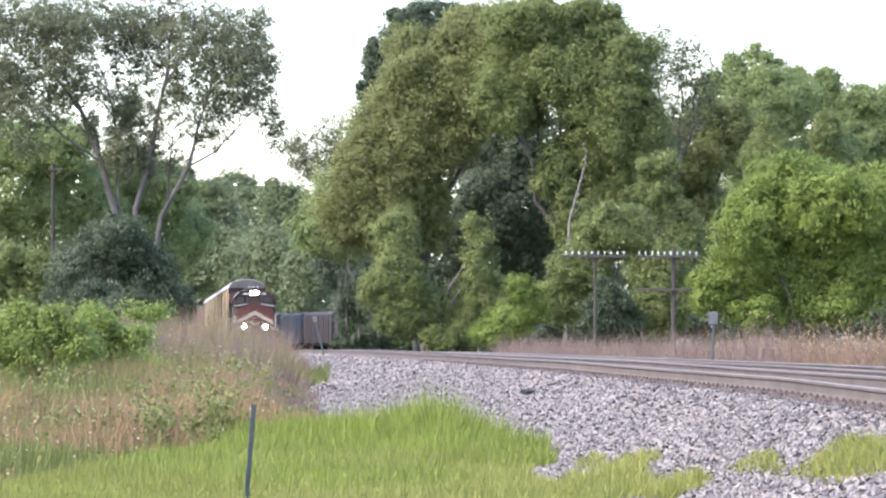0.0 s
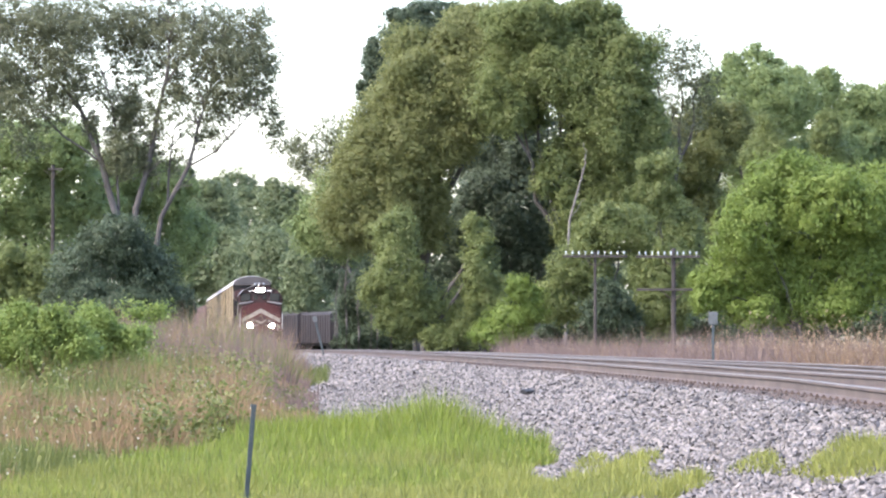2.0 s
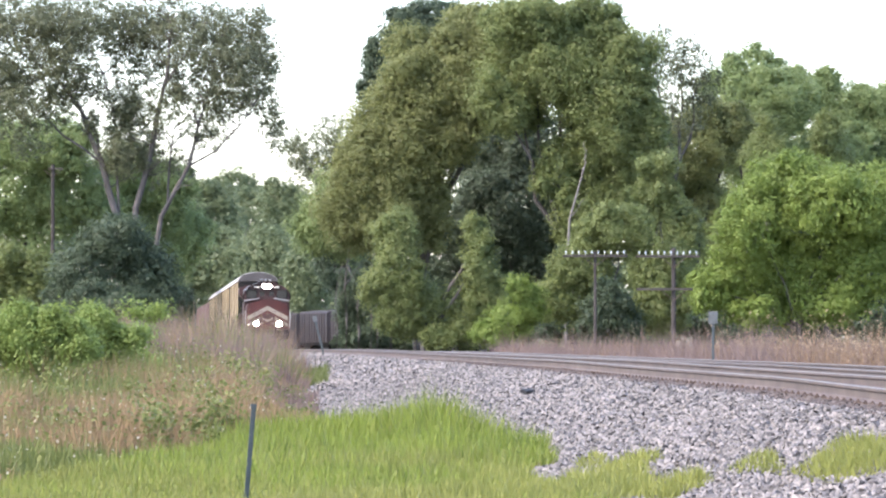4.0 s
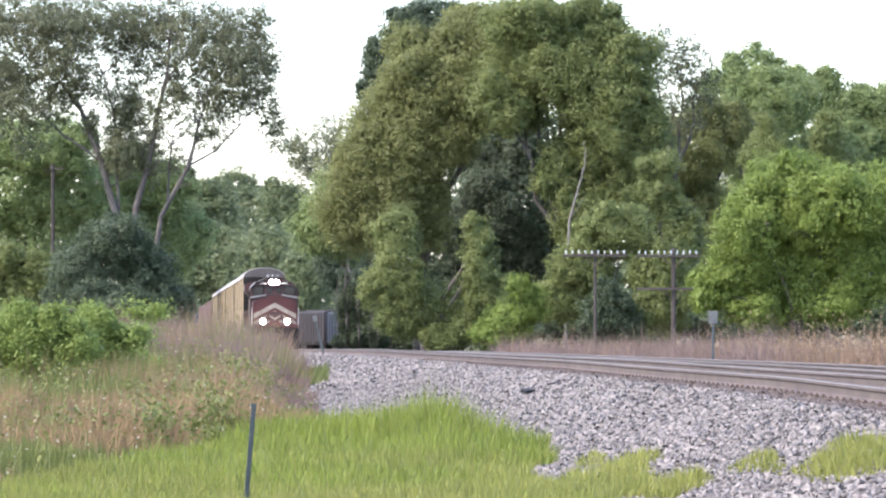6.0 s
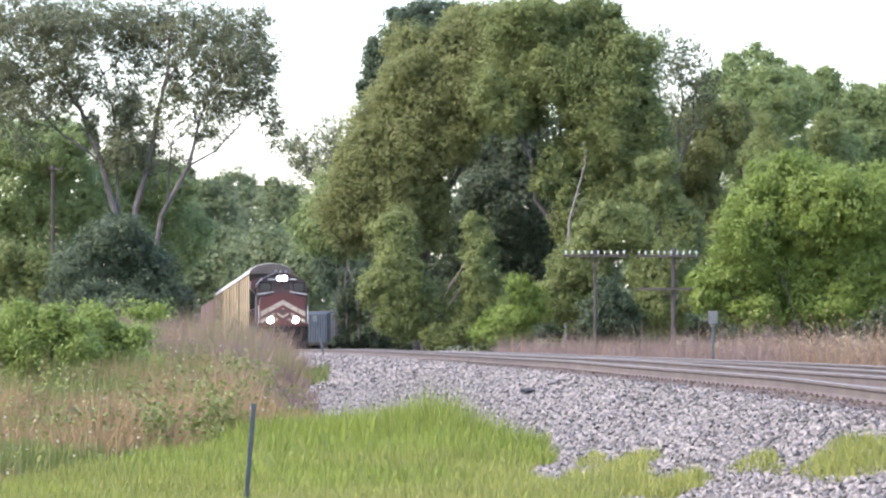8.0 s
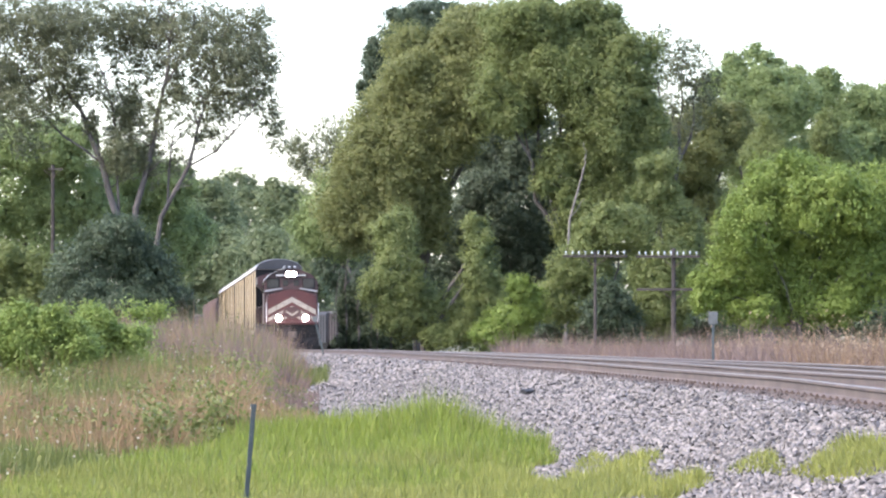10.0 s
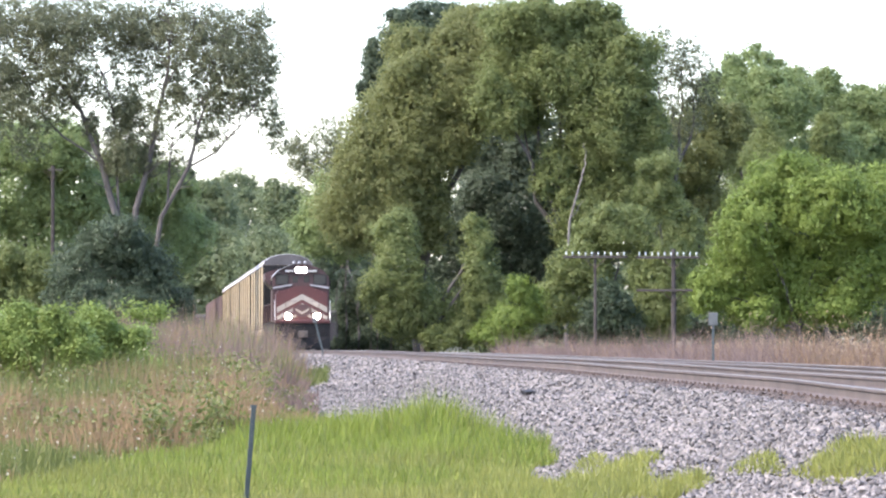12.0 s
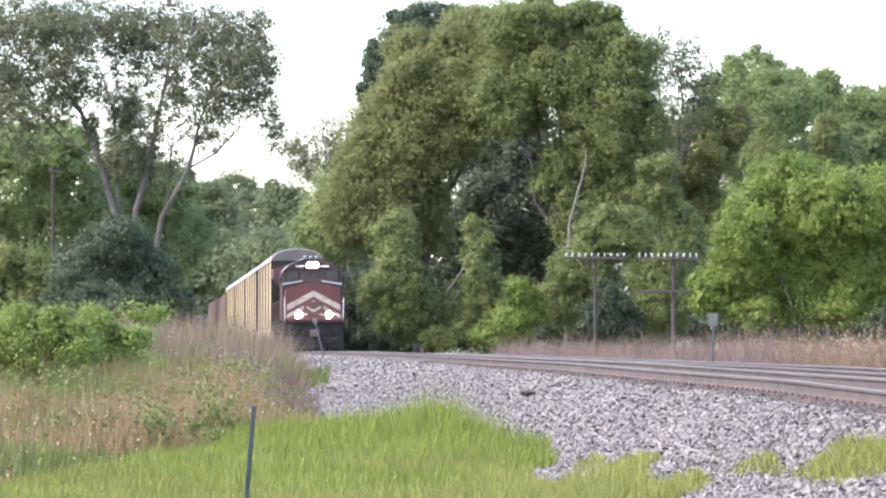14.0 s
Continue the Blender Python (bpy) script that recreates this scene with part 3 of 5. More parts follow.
# ---- trees and shrubs ----
def crown_leaves(seed, blobs, leaf, fill, clump, ragged):
    """Leaves in clumps over the skins of rounded masses. blobs: (x, y, z, half width, half height)."""
    g = np.random.default_rng(seed)
    at, nor, size = [], [], []
    for x, y, z, rx, rz in blobs:
        ry = rx * 0.8
        area = 4 * math.pi * ((rx * rz + rx * ry + ry * rz) / 3)
        r_c = clump * min(rx, rz) * 0.55 + 0.25
        n_c = max(6, int(area / (r_c * r_c * 1.5)))
        d = g.normal(0, 1, (n_c, 3))
        d /= np.linalg.norm(d, axis=1, keepdims=True)
        if ragged < 0.9:
            shell = g.uniform(1 - ragged, 1.03, (n_c, 1))
            shell[g.uniform(0, 1, n_c) < 0.14] *= 1.1
            seen = (d[:, 1] < 0.45) | (g.uniform(0, 1, n_c) < 0.45)
            d, shell = d[seen], shell[seen]
            n_c = len(d)
        else:
            shell = 1.15 * g.uniform(0, 1, (n_c, 1)) ** 0.4
        c = np.array([x, y, z]) + d * [rx, ry, rz] * shell
        per = max(8, int(fill * r_c * r_c * 5.0 / (leaf * leaf * 0.34)))
        sizes = g.uniform(0.5, 1.3, (n_c, 1, 1)) * r_c
        o = g.normal(0, 1, (n_c, per, 3))
        o /= np.linalg.norm(o, axis=2, keepdims=True)
        rad = g.uniform(0.3, 1.0, (n_c, per, 1)) ** 0.6
        rad *= np.where(g.uniform(0, 1, rad.shape) < 0.1, 1.25, 1.0)
        p = c[:, None] + o * rad * sizes * [1.1, 1.0, 0.85]
        n = o * 0.5 + d[:, None] * 0.6 + [0, 0, 0.4] + g.normal(0, 0.55, (n_c, per, 3))
        at.append(p.reshape(-1, 3)), nor.append(n.reshape(-1, 3))
        size.append(leaf * g.uniform(0.5, 1.35, len(p.reshape(-1, 3))))
        if ragged < 0.6:
            # the shaded heart of the crown: larger sprays behind the outer ones
            k = int(1.8 * area * 0.5 / (0.34 * (leaf * 2.4) ** 2))
            o = g.normal(0, 1, (k, 3))
            o /= np.linalg.norm(o, axis=1, keepdims=True)
            at.append(np.array([x, y, z]) + o * [rx, ry, rz] * g.uniform(0.6, 0.84, (k, 1)))
            nor.append(o + g.normal(0, 0.4, (k, 3))), size.append(leaf * 2.4 * g.uniform(0.7, 1.2, k))
    at, nor = np.concatenate(at), np.concatenate(nor)
    s = np.concatenate(size)[:, None] * np.ones((1, 3))
    return at, s, frames_from(nor, g.uniform(0, 6.28, len(at)))


def uneven(blobs, seed):
    """Smaller masses budding from the large ones, so that no outline is a plain round."""
    g = random.Random(seed * 7 + 1)
    more = []
    for x, y, z, rx, rz in blobs:
        more.append((x, y, z, rx * 0.92, rz * 0.92))
        for k in range(6):
            a, up, size = g.uniform(0, 2 * math.pi), g.uniform(-0.7, 0.95), g.uniform(0.2, 0.38)
            flat = math.sqrt(1 - up * up) * g.uniform(0.7, 0.95)
            more.append((x + rx * flat * math.cos(a), y + rx * 0.8 * flat * math.sin(a), z + rz * up * 0.85, rx * size, rz * size * g.uniform(0.8, 1.3)))
    return more


def limb(bm, a, b, r0, r1, seed, bend=0.06):
    """A crooked limb from a to b."""
    g = random.Random(seed)
    a, b = Vector(a), Vector(b)
    ln = (b - a).length
    pts, rad = [], []
    for k in range(6):
        f = k / 5
        off = Vector((g.uniform(-1, 1), g.uniform(-1, 1), g.uniform(-0.5, 0.5))) * ln * bend * math.sin(f * math.pi)
        pts.append(a.lerp(b, f) + off), rad.append(r0 + (r1 - r0) * f)
    tube(bm, pts, rad, 7)
    return pts


def tree(name, label, category, x, d, blobs, leaves, leaf=0.3, fill=0.33, clump=0.38, ragged=0.25, bark="dark_bark", girth=0.3, seed=1, fork=True, group="", lumps=True):
    """A tree or shrub. blobs are (dx, dy, z, half width, half height) about its foot."""
    z0 = float(ground_z(x, d))
    top = tagged(new(name), label, category, group)
    top.matrix_basis = pose(x, d, z0)
    bm = bmesh.new()
    blobs = [(a, b, c - z0, e, f) for a, b, c, e, f in blobs]
    whole = uneven(blobs, seed) if lumps else blobs
    low = min(c - f for a, b, c, e, f in blobs)
    if fork:
        mx = sum(b[0] for b in blobs) / len(blobs)
        mz = max(1.0, min(b[2] for b in blobs) * 0.7)
        split = (mx * 0.6, 0, mz)
        limb(bm, (0, 0, -0.3), split, girth, girth * 0.75, seed, 0.04)
        for k, b in enumerate(blobs):
            limb(bm, split, (b[0], b[1], b[2] + b[4] * 0.3), girth * 0.5, girth * 0.08, seed * 31 + k)
    else:
        for k, b in enumerate(blobs):
            limb(bm, (b[0] * 0.7, b[1] * 0.7, -0.2), (b[0], b[1], max(0.3, b[2])), girth * 0.4, girth * 0.1, seed * 31 + k)
    part("trunk" if fork else "stems", bm, bark, top)
    at, s, turn = crown_leaves(seed, whole, leaf * (0.7 if d < 600 else 1.2), fill, clump, ragged)
    strewn("crown", SPRIG, SPRIG_F, at, s, turn, leaves, top)
    return top


tree("cottonwood_tree", "dense dark green tree top behind the others", "tree", -1.79, 320, [(0.2, -0.14, 21.36, 2.84, 3.66), (-2.03, 0.15, 18.92, 2.44, 2.84), (1.22, 1.21, 24.61, 2.84, 1.63), (-2.44, -0.05, 22.17, 1.42, 2.03), (-2.8, -0.1, 20.0, 1.5, 2.6), (-0.6, 0.0, 24.0, 2.0, 1.7)],
     "dark_leaf", leaf=0.265, seed=11)
tree("cottonwood_tree", "large dense olive green tree with drooping foliage", "tree", -0.87, 285, [(1.81, -0.12, 18.12, 4.7, 3.98), (-2.17, 0.63, 14.14, 3.98, 3.62), (5.25, 0.66, 19.93, 3.98, 3.62), (-2.0, -1.62, 11.24, 3.4, 3.98), (-4.34, -1.42, 10.88, 2.9, 3.26), (1.6, -0.45, 15.4, 2.3, 2.9), (-3.98, -0.74, 9.2, 3.2, 2.4), (3.62, 1.01, 21.37, 3.26, 1.99), (-0.4, -1.6, 15.6, 3.0, 3.4), (1.6, -1.4, 16.6, 2.4, 3.2), (-3.4, -1.6, 12.4, 2.6, 3.0), (-2.2, -1.8, 9.2, 2.8, 2.8), (-5.0, -1.0, 9.6, 2.2, 2.4), (-0.3, -1.8, 13.4, 1.8, 2.8), (-1.4, -2.2, 13.6, 2.6, 3.0), (0.4, -1.6, 9.6, 1.4, 3.0), (1.9, -2.2, 14.6, 1.5, 2.6)],
     "olive_leaf", leaf=0.234, seed=12, girth=0.45)
tree("cottonwood_tree", "broad tall green tree with rounded crown", "tree", 8.04, 280, [(-2.49, -0.77, 21.21, 3.2, 1.96), (1.78, 0.46, 20.67, 2.49, 2.13), (0.0, 0.69, 20.14, 3.73, 2.67), (-2.6, 1.43, 18.4, 3.6, 2.4), (1.96, -1.06, 16.76, 3.38, 3.38), (3.56, -0.77, 13.56, 2.84, 3.2), (-3.2, 2.4, 15.9, 2.2, 1.7), (1.9, -0.4, 12.4, 2.2, 2.6), (4.27, 0.58, 10.01, 2.49, 2.84), (6.4, -0.79, 7.52, 2.13, 3.2), (2.6, -1.6, 14.9, 2.6, 3.2), (-0.6, -1.2, 18.2, 3.0, 2.6), (3.4, -1.0, 18.6, 2.2, 2.8), (2.6, -0.6, 10.2, 2.0, 2.6), (-0.9, -1.2, 12.0, 1.5, 2.4), (-4.6, -1.6, 16.2, 1.9, 2.4), (0.4, -1.5, 9.2, 1.8, 2.2)],
     "green_leaf", leaf=0.234, seed=13, girth=0.45)
tree("willow_tree", "tree in the wood's hollow, shade put into its leaves", "tree", 4.36, 296, [(-1.2, 0.6, 14.2, 3.6, 3.4), (-4.4, 0.5, 7.5, 2.3, 3.2), (-4.2, 0.5, 3.6, 2.3, 2.6), (3.6, 1.2, 13.8, 3.6, 3.8), (6.4, 1.4, 11.4, 3.0, 3.4), (0.0, -1.33, 10.48, 3.38, 3.01), (2.26, 0.69, 7.85, 3.38, 3.01), (-1.13, 0.46, 7.1, 3.01, 3.01), (1.5, 1.49, 4.47, 3.38, 2.26), (-2.26, -0.52, 9.73, 2.26, 3.01), (4.13, -0.64, 9.36, 2.63, 3.01), (5.26, 0.53, 6.35, 2.26, 2.26)],
     "hollow_shade_leaf", leaf=0.25, seed=14)
tree("cottonwood_tree", "thin grey green tree at the edge of the wood", "tree", -5.96, 350, [(-2.67, 0.93, 16.98, 2.0, 2.0), (-4.67, -0.76, 15.21, 1.56, 2.0), (-2.22, 0.63, 14.32, 2.67, 2.67), (-5.78, -0.33, 16.54, 0.98, 1.56)],
     "grey_leaf", girth=0.13, leaf=0.218, seed=15, fill=0.3, ragged=0.92, clump=0.2, lumps=False)
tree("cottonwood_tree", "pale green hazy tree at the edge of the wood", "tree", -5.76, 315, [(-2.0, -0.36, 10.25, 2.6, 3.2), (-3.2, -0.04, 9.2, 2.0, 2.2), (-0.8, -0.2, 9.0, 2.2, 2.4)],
     "pale_hazy_leaf", girth=0.13, leaf=0.234, seed=16)
tree("mulberry_tree", "leafy green vine-covered tree beside the line", "tree", -0.80, 262, [(-1.9, 0.06, 5.2, 1.9, 2.9), (0.4, 0.77, 3.0, 2.0, 1.8), (-2.16, 0.69, 7.8, 1.5, 1.5), (2.99, -0.42, 5.3, 1.3, 2.7), (-1.33, 0.53, 2.81, 2.0, 1.83), (2.7, 0.34, 7.6, 0.9, 1.2)],
     "green_leaf", leaf=0.203, seed=17, clump=0.4)
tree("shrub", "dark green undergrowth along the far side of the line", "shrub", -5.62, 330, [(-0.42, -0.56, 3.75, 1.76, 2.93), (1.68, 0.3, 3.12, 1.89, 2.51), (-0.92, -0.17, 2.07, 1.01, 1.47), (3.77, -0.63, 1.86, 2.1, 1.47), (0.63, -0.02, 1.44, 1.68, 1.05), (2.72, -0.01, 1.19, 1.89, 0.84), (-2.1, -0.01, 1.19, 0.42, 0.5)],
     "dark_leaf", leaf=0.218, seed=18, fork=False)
# Dark leaves put in for the shade at the wood's edge.
tree("shrub", "undergrowth at the edge of the wood, darkened for shade", "shrub", -5.3, 292, [(-0.9, 0.2, 3.2, 1.0, 2.7), (0.3, 0.0, 3.9, 1.1, 3.0), (1.4, 0.3, 2.7, 0.9, 2.2), (0.2, -0.4, 1.4, 1.4, 1.0)],
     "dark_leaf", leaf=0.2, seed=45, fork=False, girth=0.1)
tree("willow_tree", "green tree behind the undergrowth", "tree", -8.33, 400, [(0.25, 0.27, 7.49, 1.52, 3.56), (2.03, 0.58, 6.48, 2.03, 4.06), (-0.51, 0.02, 4.44, 0.76, 3.05), (-1.6, 0.2, 8.4, 1.6, 3.2), (-1.0, 0.0, 11.6, 2.2, 2.6), (-1.8, 0.3, 10.0, 1.8, 2.4)],
     "dark_leaf", leaf=0.234, seed=19)
tree("elm_tree", "sparse tree with sky showing through its top", "tree", 14.58, 290, [(-0.55, 0.78, 20.06, 1.91, 2.14), (1.18, 0.33, 19.69, 1.77, 1.84), (0.37, 0.59, 16.56, 2.21, 2.39), (2.21, 0.52, 18.04, 1.29, 1.47)],
     "grey_leaf", leaf=0.203, seed=20, fill=0.2, ragged=0.95, clump=0.2, lumps=False)
tree("elm_tree", "olive brown green tree in the wood", "tree", 16.99, 300, [(0.0, -1.02, 14.41, 3.05, 3.05), (-1.9, 0.51, 11.75, 2.67, 3.05), (0.38, 0.36, 10.22, 2.67, 3.05), (2.29, -0.05, 15.55, 2.29, 2.29)],
     "olive_leaf", leaf=0.234, seed=21)
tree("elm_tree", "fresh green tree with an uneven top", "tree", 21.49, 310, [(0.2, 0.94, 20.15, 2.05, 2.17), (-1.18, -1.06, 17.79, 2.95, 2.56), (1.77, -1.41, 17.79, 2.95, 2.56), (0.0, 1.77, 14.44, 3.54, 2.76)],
     "pale_hazy_leaf", leaf=0.234, seed=22)
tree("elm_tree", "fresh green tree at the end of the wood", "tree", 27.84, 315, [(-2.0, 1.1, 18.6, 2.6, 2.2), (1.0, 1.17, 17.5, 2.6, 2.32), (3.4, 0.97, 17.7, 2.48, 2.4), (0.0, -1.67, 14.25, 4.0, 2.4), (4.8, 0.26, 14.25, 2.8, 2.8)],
     "pale_hazy_leaf", leaf=0.234, seed=23)
tree("cedar_tree", "small dark pointed cedar", "tree", 19.16, 262, [(0.0, 0.27, 12.8, 1.26, 1.33), (-0.1, 0.2, 13.96, 0.6, 1.0), (0.07, -0.53, 11.46, 1.66, 1.33)],
     "green_leaf", leaf=0.172, seed=24)
tree("cedar_tree", "small dark rounded cedar", "tree", 23.00, 264, [(-0.17, -0.13, 13.55, 1.07, 1.51), (0.34, 0.64, 11.87, 1.51, 1.51)],
     "green_leaf", leaf=0.172, seed=25)
tree("mulberry_tree", "bright sunlit yellow green broad bush tree", "tree", 19.79, 245, [(-0.62, 0.73, 9.74, 2.96, 2.18), (-2.8, -0.69, 7.41, 2.33, 2.49), (1.87, -0.92, 8.65, 3.11, 2.49), (-3.73, 0.19, 4.92, 1.87, 2.18), (-0.31, 1.2, 5.23, 2.7, 2.3), (3.42, 0.77, 5.54, 2.8, 2.8), (4.36, 0.58, 8.96, 2.18, 2.49), (-5.29, -0.5, 3.98, 1.09, 1.4), (1.24, 0.51, 3.21, 2.8, 1.24), (-2.49, 0.01, 2.89, 2.18, 0.93)],
     "bright_leaf", leaf=0.203, seed=26, clump=0.42, girth=0.2)
tree("mulberry_tree", "sunlit green bush tree behind the poles", "tree", 9.47, 252, [(0.32, 0.31, 7.57, 2.08, 1.76), (-1.28, 0.39, 5.65, 1.92, 1.76), (-2.56, 0.8, 3.73, 1.76, 1.76), (2.7, -0.58, 4.9, 1.7, 1.8), (2.6, -0.83, 3.0, 1.8, 1.4)],
     "green_leaf", leaf=0.195, seed=27, clump=0.42, girth=0.18)
# Bush added where there is only a shaded gap; its dark leaves imitate it.
tree("shrub", "added bush, darkened as the gap between the sunlit bushes", "shrub", 9.3, 249, [(0.1, 0.0, 3.0, 1.1, 2.0), (0.9, 0.3, 2.4, 0.9, 1.4), (-0.9, 0.2, 2.4, 0.9, 1.4)],
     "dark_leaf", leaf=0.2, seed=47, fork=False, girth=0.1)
tree("mulberry_tree", "slender green tree among the bushes", "tree", 12.84, 262, [(0.0, -0.45, 11.46, 1.16, 1.16), (-0.33, -0.49, 9.8, 1.33, 1.33), (0.5, 0.15, 5.48, 1.5, 1.66), (0.33, -0.43, 2.81, 1.33, 1.33)],
     "green_leaf", leaf=0.195, seed=28, girth=0.15)
tree("shrub", "low yellow green bush at the edge of the dry grass", "shrub", 3.68, 250, [(0.0, 0.07, 2.44, 1.43, 1.27), (-0.95, -0.2, 1.65, 1.27, 0.7), (1.27, 0.38, 3.24, 1.11, 1.11), (0.63, -0.17, 4.35, 0.79, 0.79)],
     "bright_leaf", leaf=0.156, seed=29, fork=False, girth=0.12)
tree("shrub", "low green bush at the foot of the wood", "shrub", 1.20, 262, [(0.33, 0.05, 1.82, 1.33, 1.0), (-1.33, -0.32, 1.48, 1.5, 0.73), (1.33, -0.55, 3.48, 1.16, 1.33)],
     "green_leaf", leaf=0.172, seed=30, fork=False, girth=0.12)
tree("shrub", "dark undergrowth at the far side of the weeds", "shrub", -22.39, 380, [(-0.1, 0.15, 4.55, 1.06, 1.69), (-1.93, -0.12, 4.3, 1.69, 1.69), (-3.86, 0.43, 4.06, 1.93, 1.45)],
     "dark_leaf", leaf=0.3, seed=38, fork=False)
tree("shrub", "green hedge at the far side of the dry grass", "shrub", 14.53, 275, [(-6.98, -0.61, 2.35, 2.1, 1.05), (-3.84, -0.24, 2.17, 2.1, 0.98), (-0.7, -0.64, 2.35, 2.1, 1.12), (2.44, -0.22, 2.17, 2.1, 0.98), (5.59, 0.13, 2.24, 2.1, 1.05), (8.73, 0.31, 2.35, 2.1, 1.05), (11.87, -0.51, 2.35, 2.1, 1.12)],
     "dark_leaf", leaf=0.25, seed=39, fork=False)
tree("shrub", "green bush beside the line at the edge of the wood", "shrub", -5.71, 296, [(-0.08, -0.08, 2.97, 0.83, 1.5), (0.68, 0.05, 1.65, 1.13, 0.83), (-0.26, 0.24, 1.46, 0.68, 0.68)],
     "green_leaf", leaf=0.24, seed=44, fork=False, girth=0.1)
tree("shrub", "dark bush at the foot of the far woods", "shrub", -28.57, 500, [(0.0, -0.03, 5.14, 0.7, 2.54), (-1.02, 0.38, 4.82, 1.02, 2.54)],
     "dark_leaf", leaf=0.3, seed=40, fork=False)
tree("willow_tree", "shaded green tree filling the wood behind the bushes", "tree", 21.53, 335, [(-2.34, -1.18, 8.67, 2.55, 3.83), (5.1, 0.5, 15.69, 2.55, 2.34), (1.28, -1.36, 9.95, 3.83, 4.25), (-4.68, -0.11, 6.97, 2.98, 3.83), (7.66, 0.58, 12.92, 3.4, 3.4)],
     "green_leaf", leaf=0.34, seed=43)
# Backing tree, added to close gaps; dark leaf colour stands for the hollow's shade.
tree("willow_tree", "backing tree behind the sunlit bush tree, darkened for shade", "tree", 27.0, 328, [(-1.5, 0.0, 9.2, 2.8, 3.2), (2.6, 0.3, 8.6, 3.2, 3.4), (2.4, 0.2, 3.9, 3.2, 2.8), (-1.6, 0.0, 4.2, 3.0, 2.6), (6.2, 0.0, 5.6, 2.6, 3.4)],
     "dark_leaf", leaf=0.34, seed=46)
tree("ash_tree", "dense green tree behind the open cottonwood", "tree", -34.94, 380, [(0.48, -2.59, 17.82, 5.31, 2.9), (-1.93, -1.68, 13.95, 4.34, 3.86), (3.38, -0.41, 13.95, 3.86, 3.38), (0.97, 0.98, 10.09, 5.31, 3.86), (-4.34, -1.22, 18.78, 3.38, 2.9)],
     "pale_hazy_leaf", leaf=0.281, seed=31)
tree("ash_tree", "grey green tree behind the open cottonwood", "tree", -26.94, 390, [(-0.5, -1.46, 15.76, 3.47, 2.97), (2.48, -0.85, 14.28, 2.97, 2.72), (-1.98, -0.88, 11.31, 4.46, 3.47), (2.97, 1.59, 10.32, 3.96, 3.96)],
     "pale_hazy_leaf", leaf=0.281, seed=32)
tree("cedar_tree", "large dark green cedar bush under the cottonwood", "tree", -18.66, 256, [(-0.16, 0.16, 7.18, 2.28, 1.63), (-1.95, 0.3, 5.39, 2.28, 1.95), (1.63, 0.62, 5.39, 1.95, 1.95), (-0.65, -0.72, 3.6, 3.25, 1.14), (2.28, 0.2, 3.76, 1.3, 1.3), (-2.93, 0.64, 3.76, 1.63, 1.3)],
     "dark_leaf", leaf=0.187, seed=33, girth=0.2)
tree("mulberry_tree", "sunlit green bush beside the dark cedar", "tree", -24.42, 262, [(0.33, 0.04, 5.14, 1.33, 1.66), (-1.26, 0.11, 6.07, 1.33, 1.33), (-1.0, 0.57, 4.15, 1.66, 1.5), (1.33, 0.53, 4.15, 1.33, 1.33), (-2.66, 0.64, 4.81, 1.66, 1.66)],
     "green_leaf", leaf=0.203, seed=34, girth=0.15)
tree("shrub", "green leafy shrub thicket among the weeds", "shrub", -7.72, 84, [(0.0, 0.02, 1.54, 0.48, 0.37), (-0.53, 0.11, 1.7, 0.43, 0.43), (0.53, 0.12, 1.65, 0.48, 0.34), (-0.32, 0.18, 1.06, 0.48, 0.37), (0.21, -0.08, 1.17, 0.37, 0.3), (-0.96, 0.22, 1.28, 0.48, 0.48), (0.85, 0.02, 1.38, 0.3, 0.23), (0.43, 0.05, 1.92, 0.21, 0.21), (-0.32, 0.05, 2.02, 0.19, 0.21)],
     "fresh_leaf", leaf=0.085, seed=35, fork=False, girth=0.06, clump=0.6, ragged=0.85, fill=0.4)
tree("shrub", "green leafy shrub at the edge of the weeds", "shrub", -7.17, 92, [(0.06, -0.07, 1.71, 0.41, 0.37), (0.58, 0.23, 1.59, 0.47, 0.29), (-0.23, 0.19, 1.07, 0.41, 0.33), (0.23, 0.12, 1.12, 0.29, 0.23), (-0.06, 0.05, 2.06, 0.19, 0.19)],
     "fresh_leaf", leaf=0.085, seed=36, fork=False, girth=0.06, clump=0.6, ragged=0.85, fill=0.4)
for x, d, h, name in ((-8.2, 92, 1.0, "leafy green bush in front of the thicket"), (-6.95, 96, 0.85, "small leafy green bush among the dry weeds"), (-9.3, 99, 1.2, "leafy green bush beside the thicket"), (-4.9, 88, 0.55, "low green bush in the dry weeds")):
    z = float(ground_z(x, d))
    tree("shrub", name, "shrub", x, d, [(0.0, 0.0, z + h * 0.55, 0.5, h * 0.5), (-0.5, 0.1, z + h * 0.45, 0.42, h * 0.42), (0.5, -0.1, z + h * 0.4, 0.45, h * 0.4), (0.15, 0.0, z + h * 0.95, 0.22, h * 0.25)],
         "fresh_leaf", leaf=0.1, seed=int(60 + d), fork=False, girth=0.05, clump=0.6, ragged=0.85, fill=0.4)
tree("sapling", "pale green sapling sprigs above the weeds", "shrub", -7.32, 110, [(-0.32, 0.04, 2.28, 0.22, 0.17), (0.38, -0.11, 2.29, 0.28, 0.13), (0.03, 0.04, 2.17, 0.31, 0.11)],
     "fresh_leaf", leaf=0.11, seed=37, fork=False, girth=0.04, clump=0.5, ragged=0.8, lumps=False)
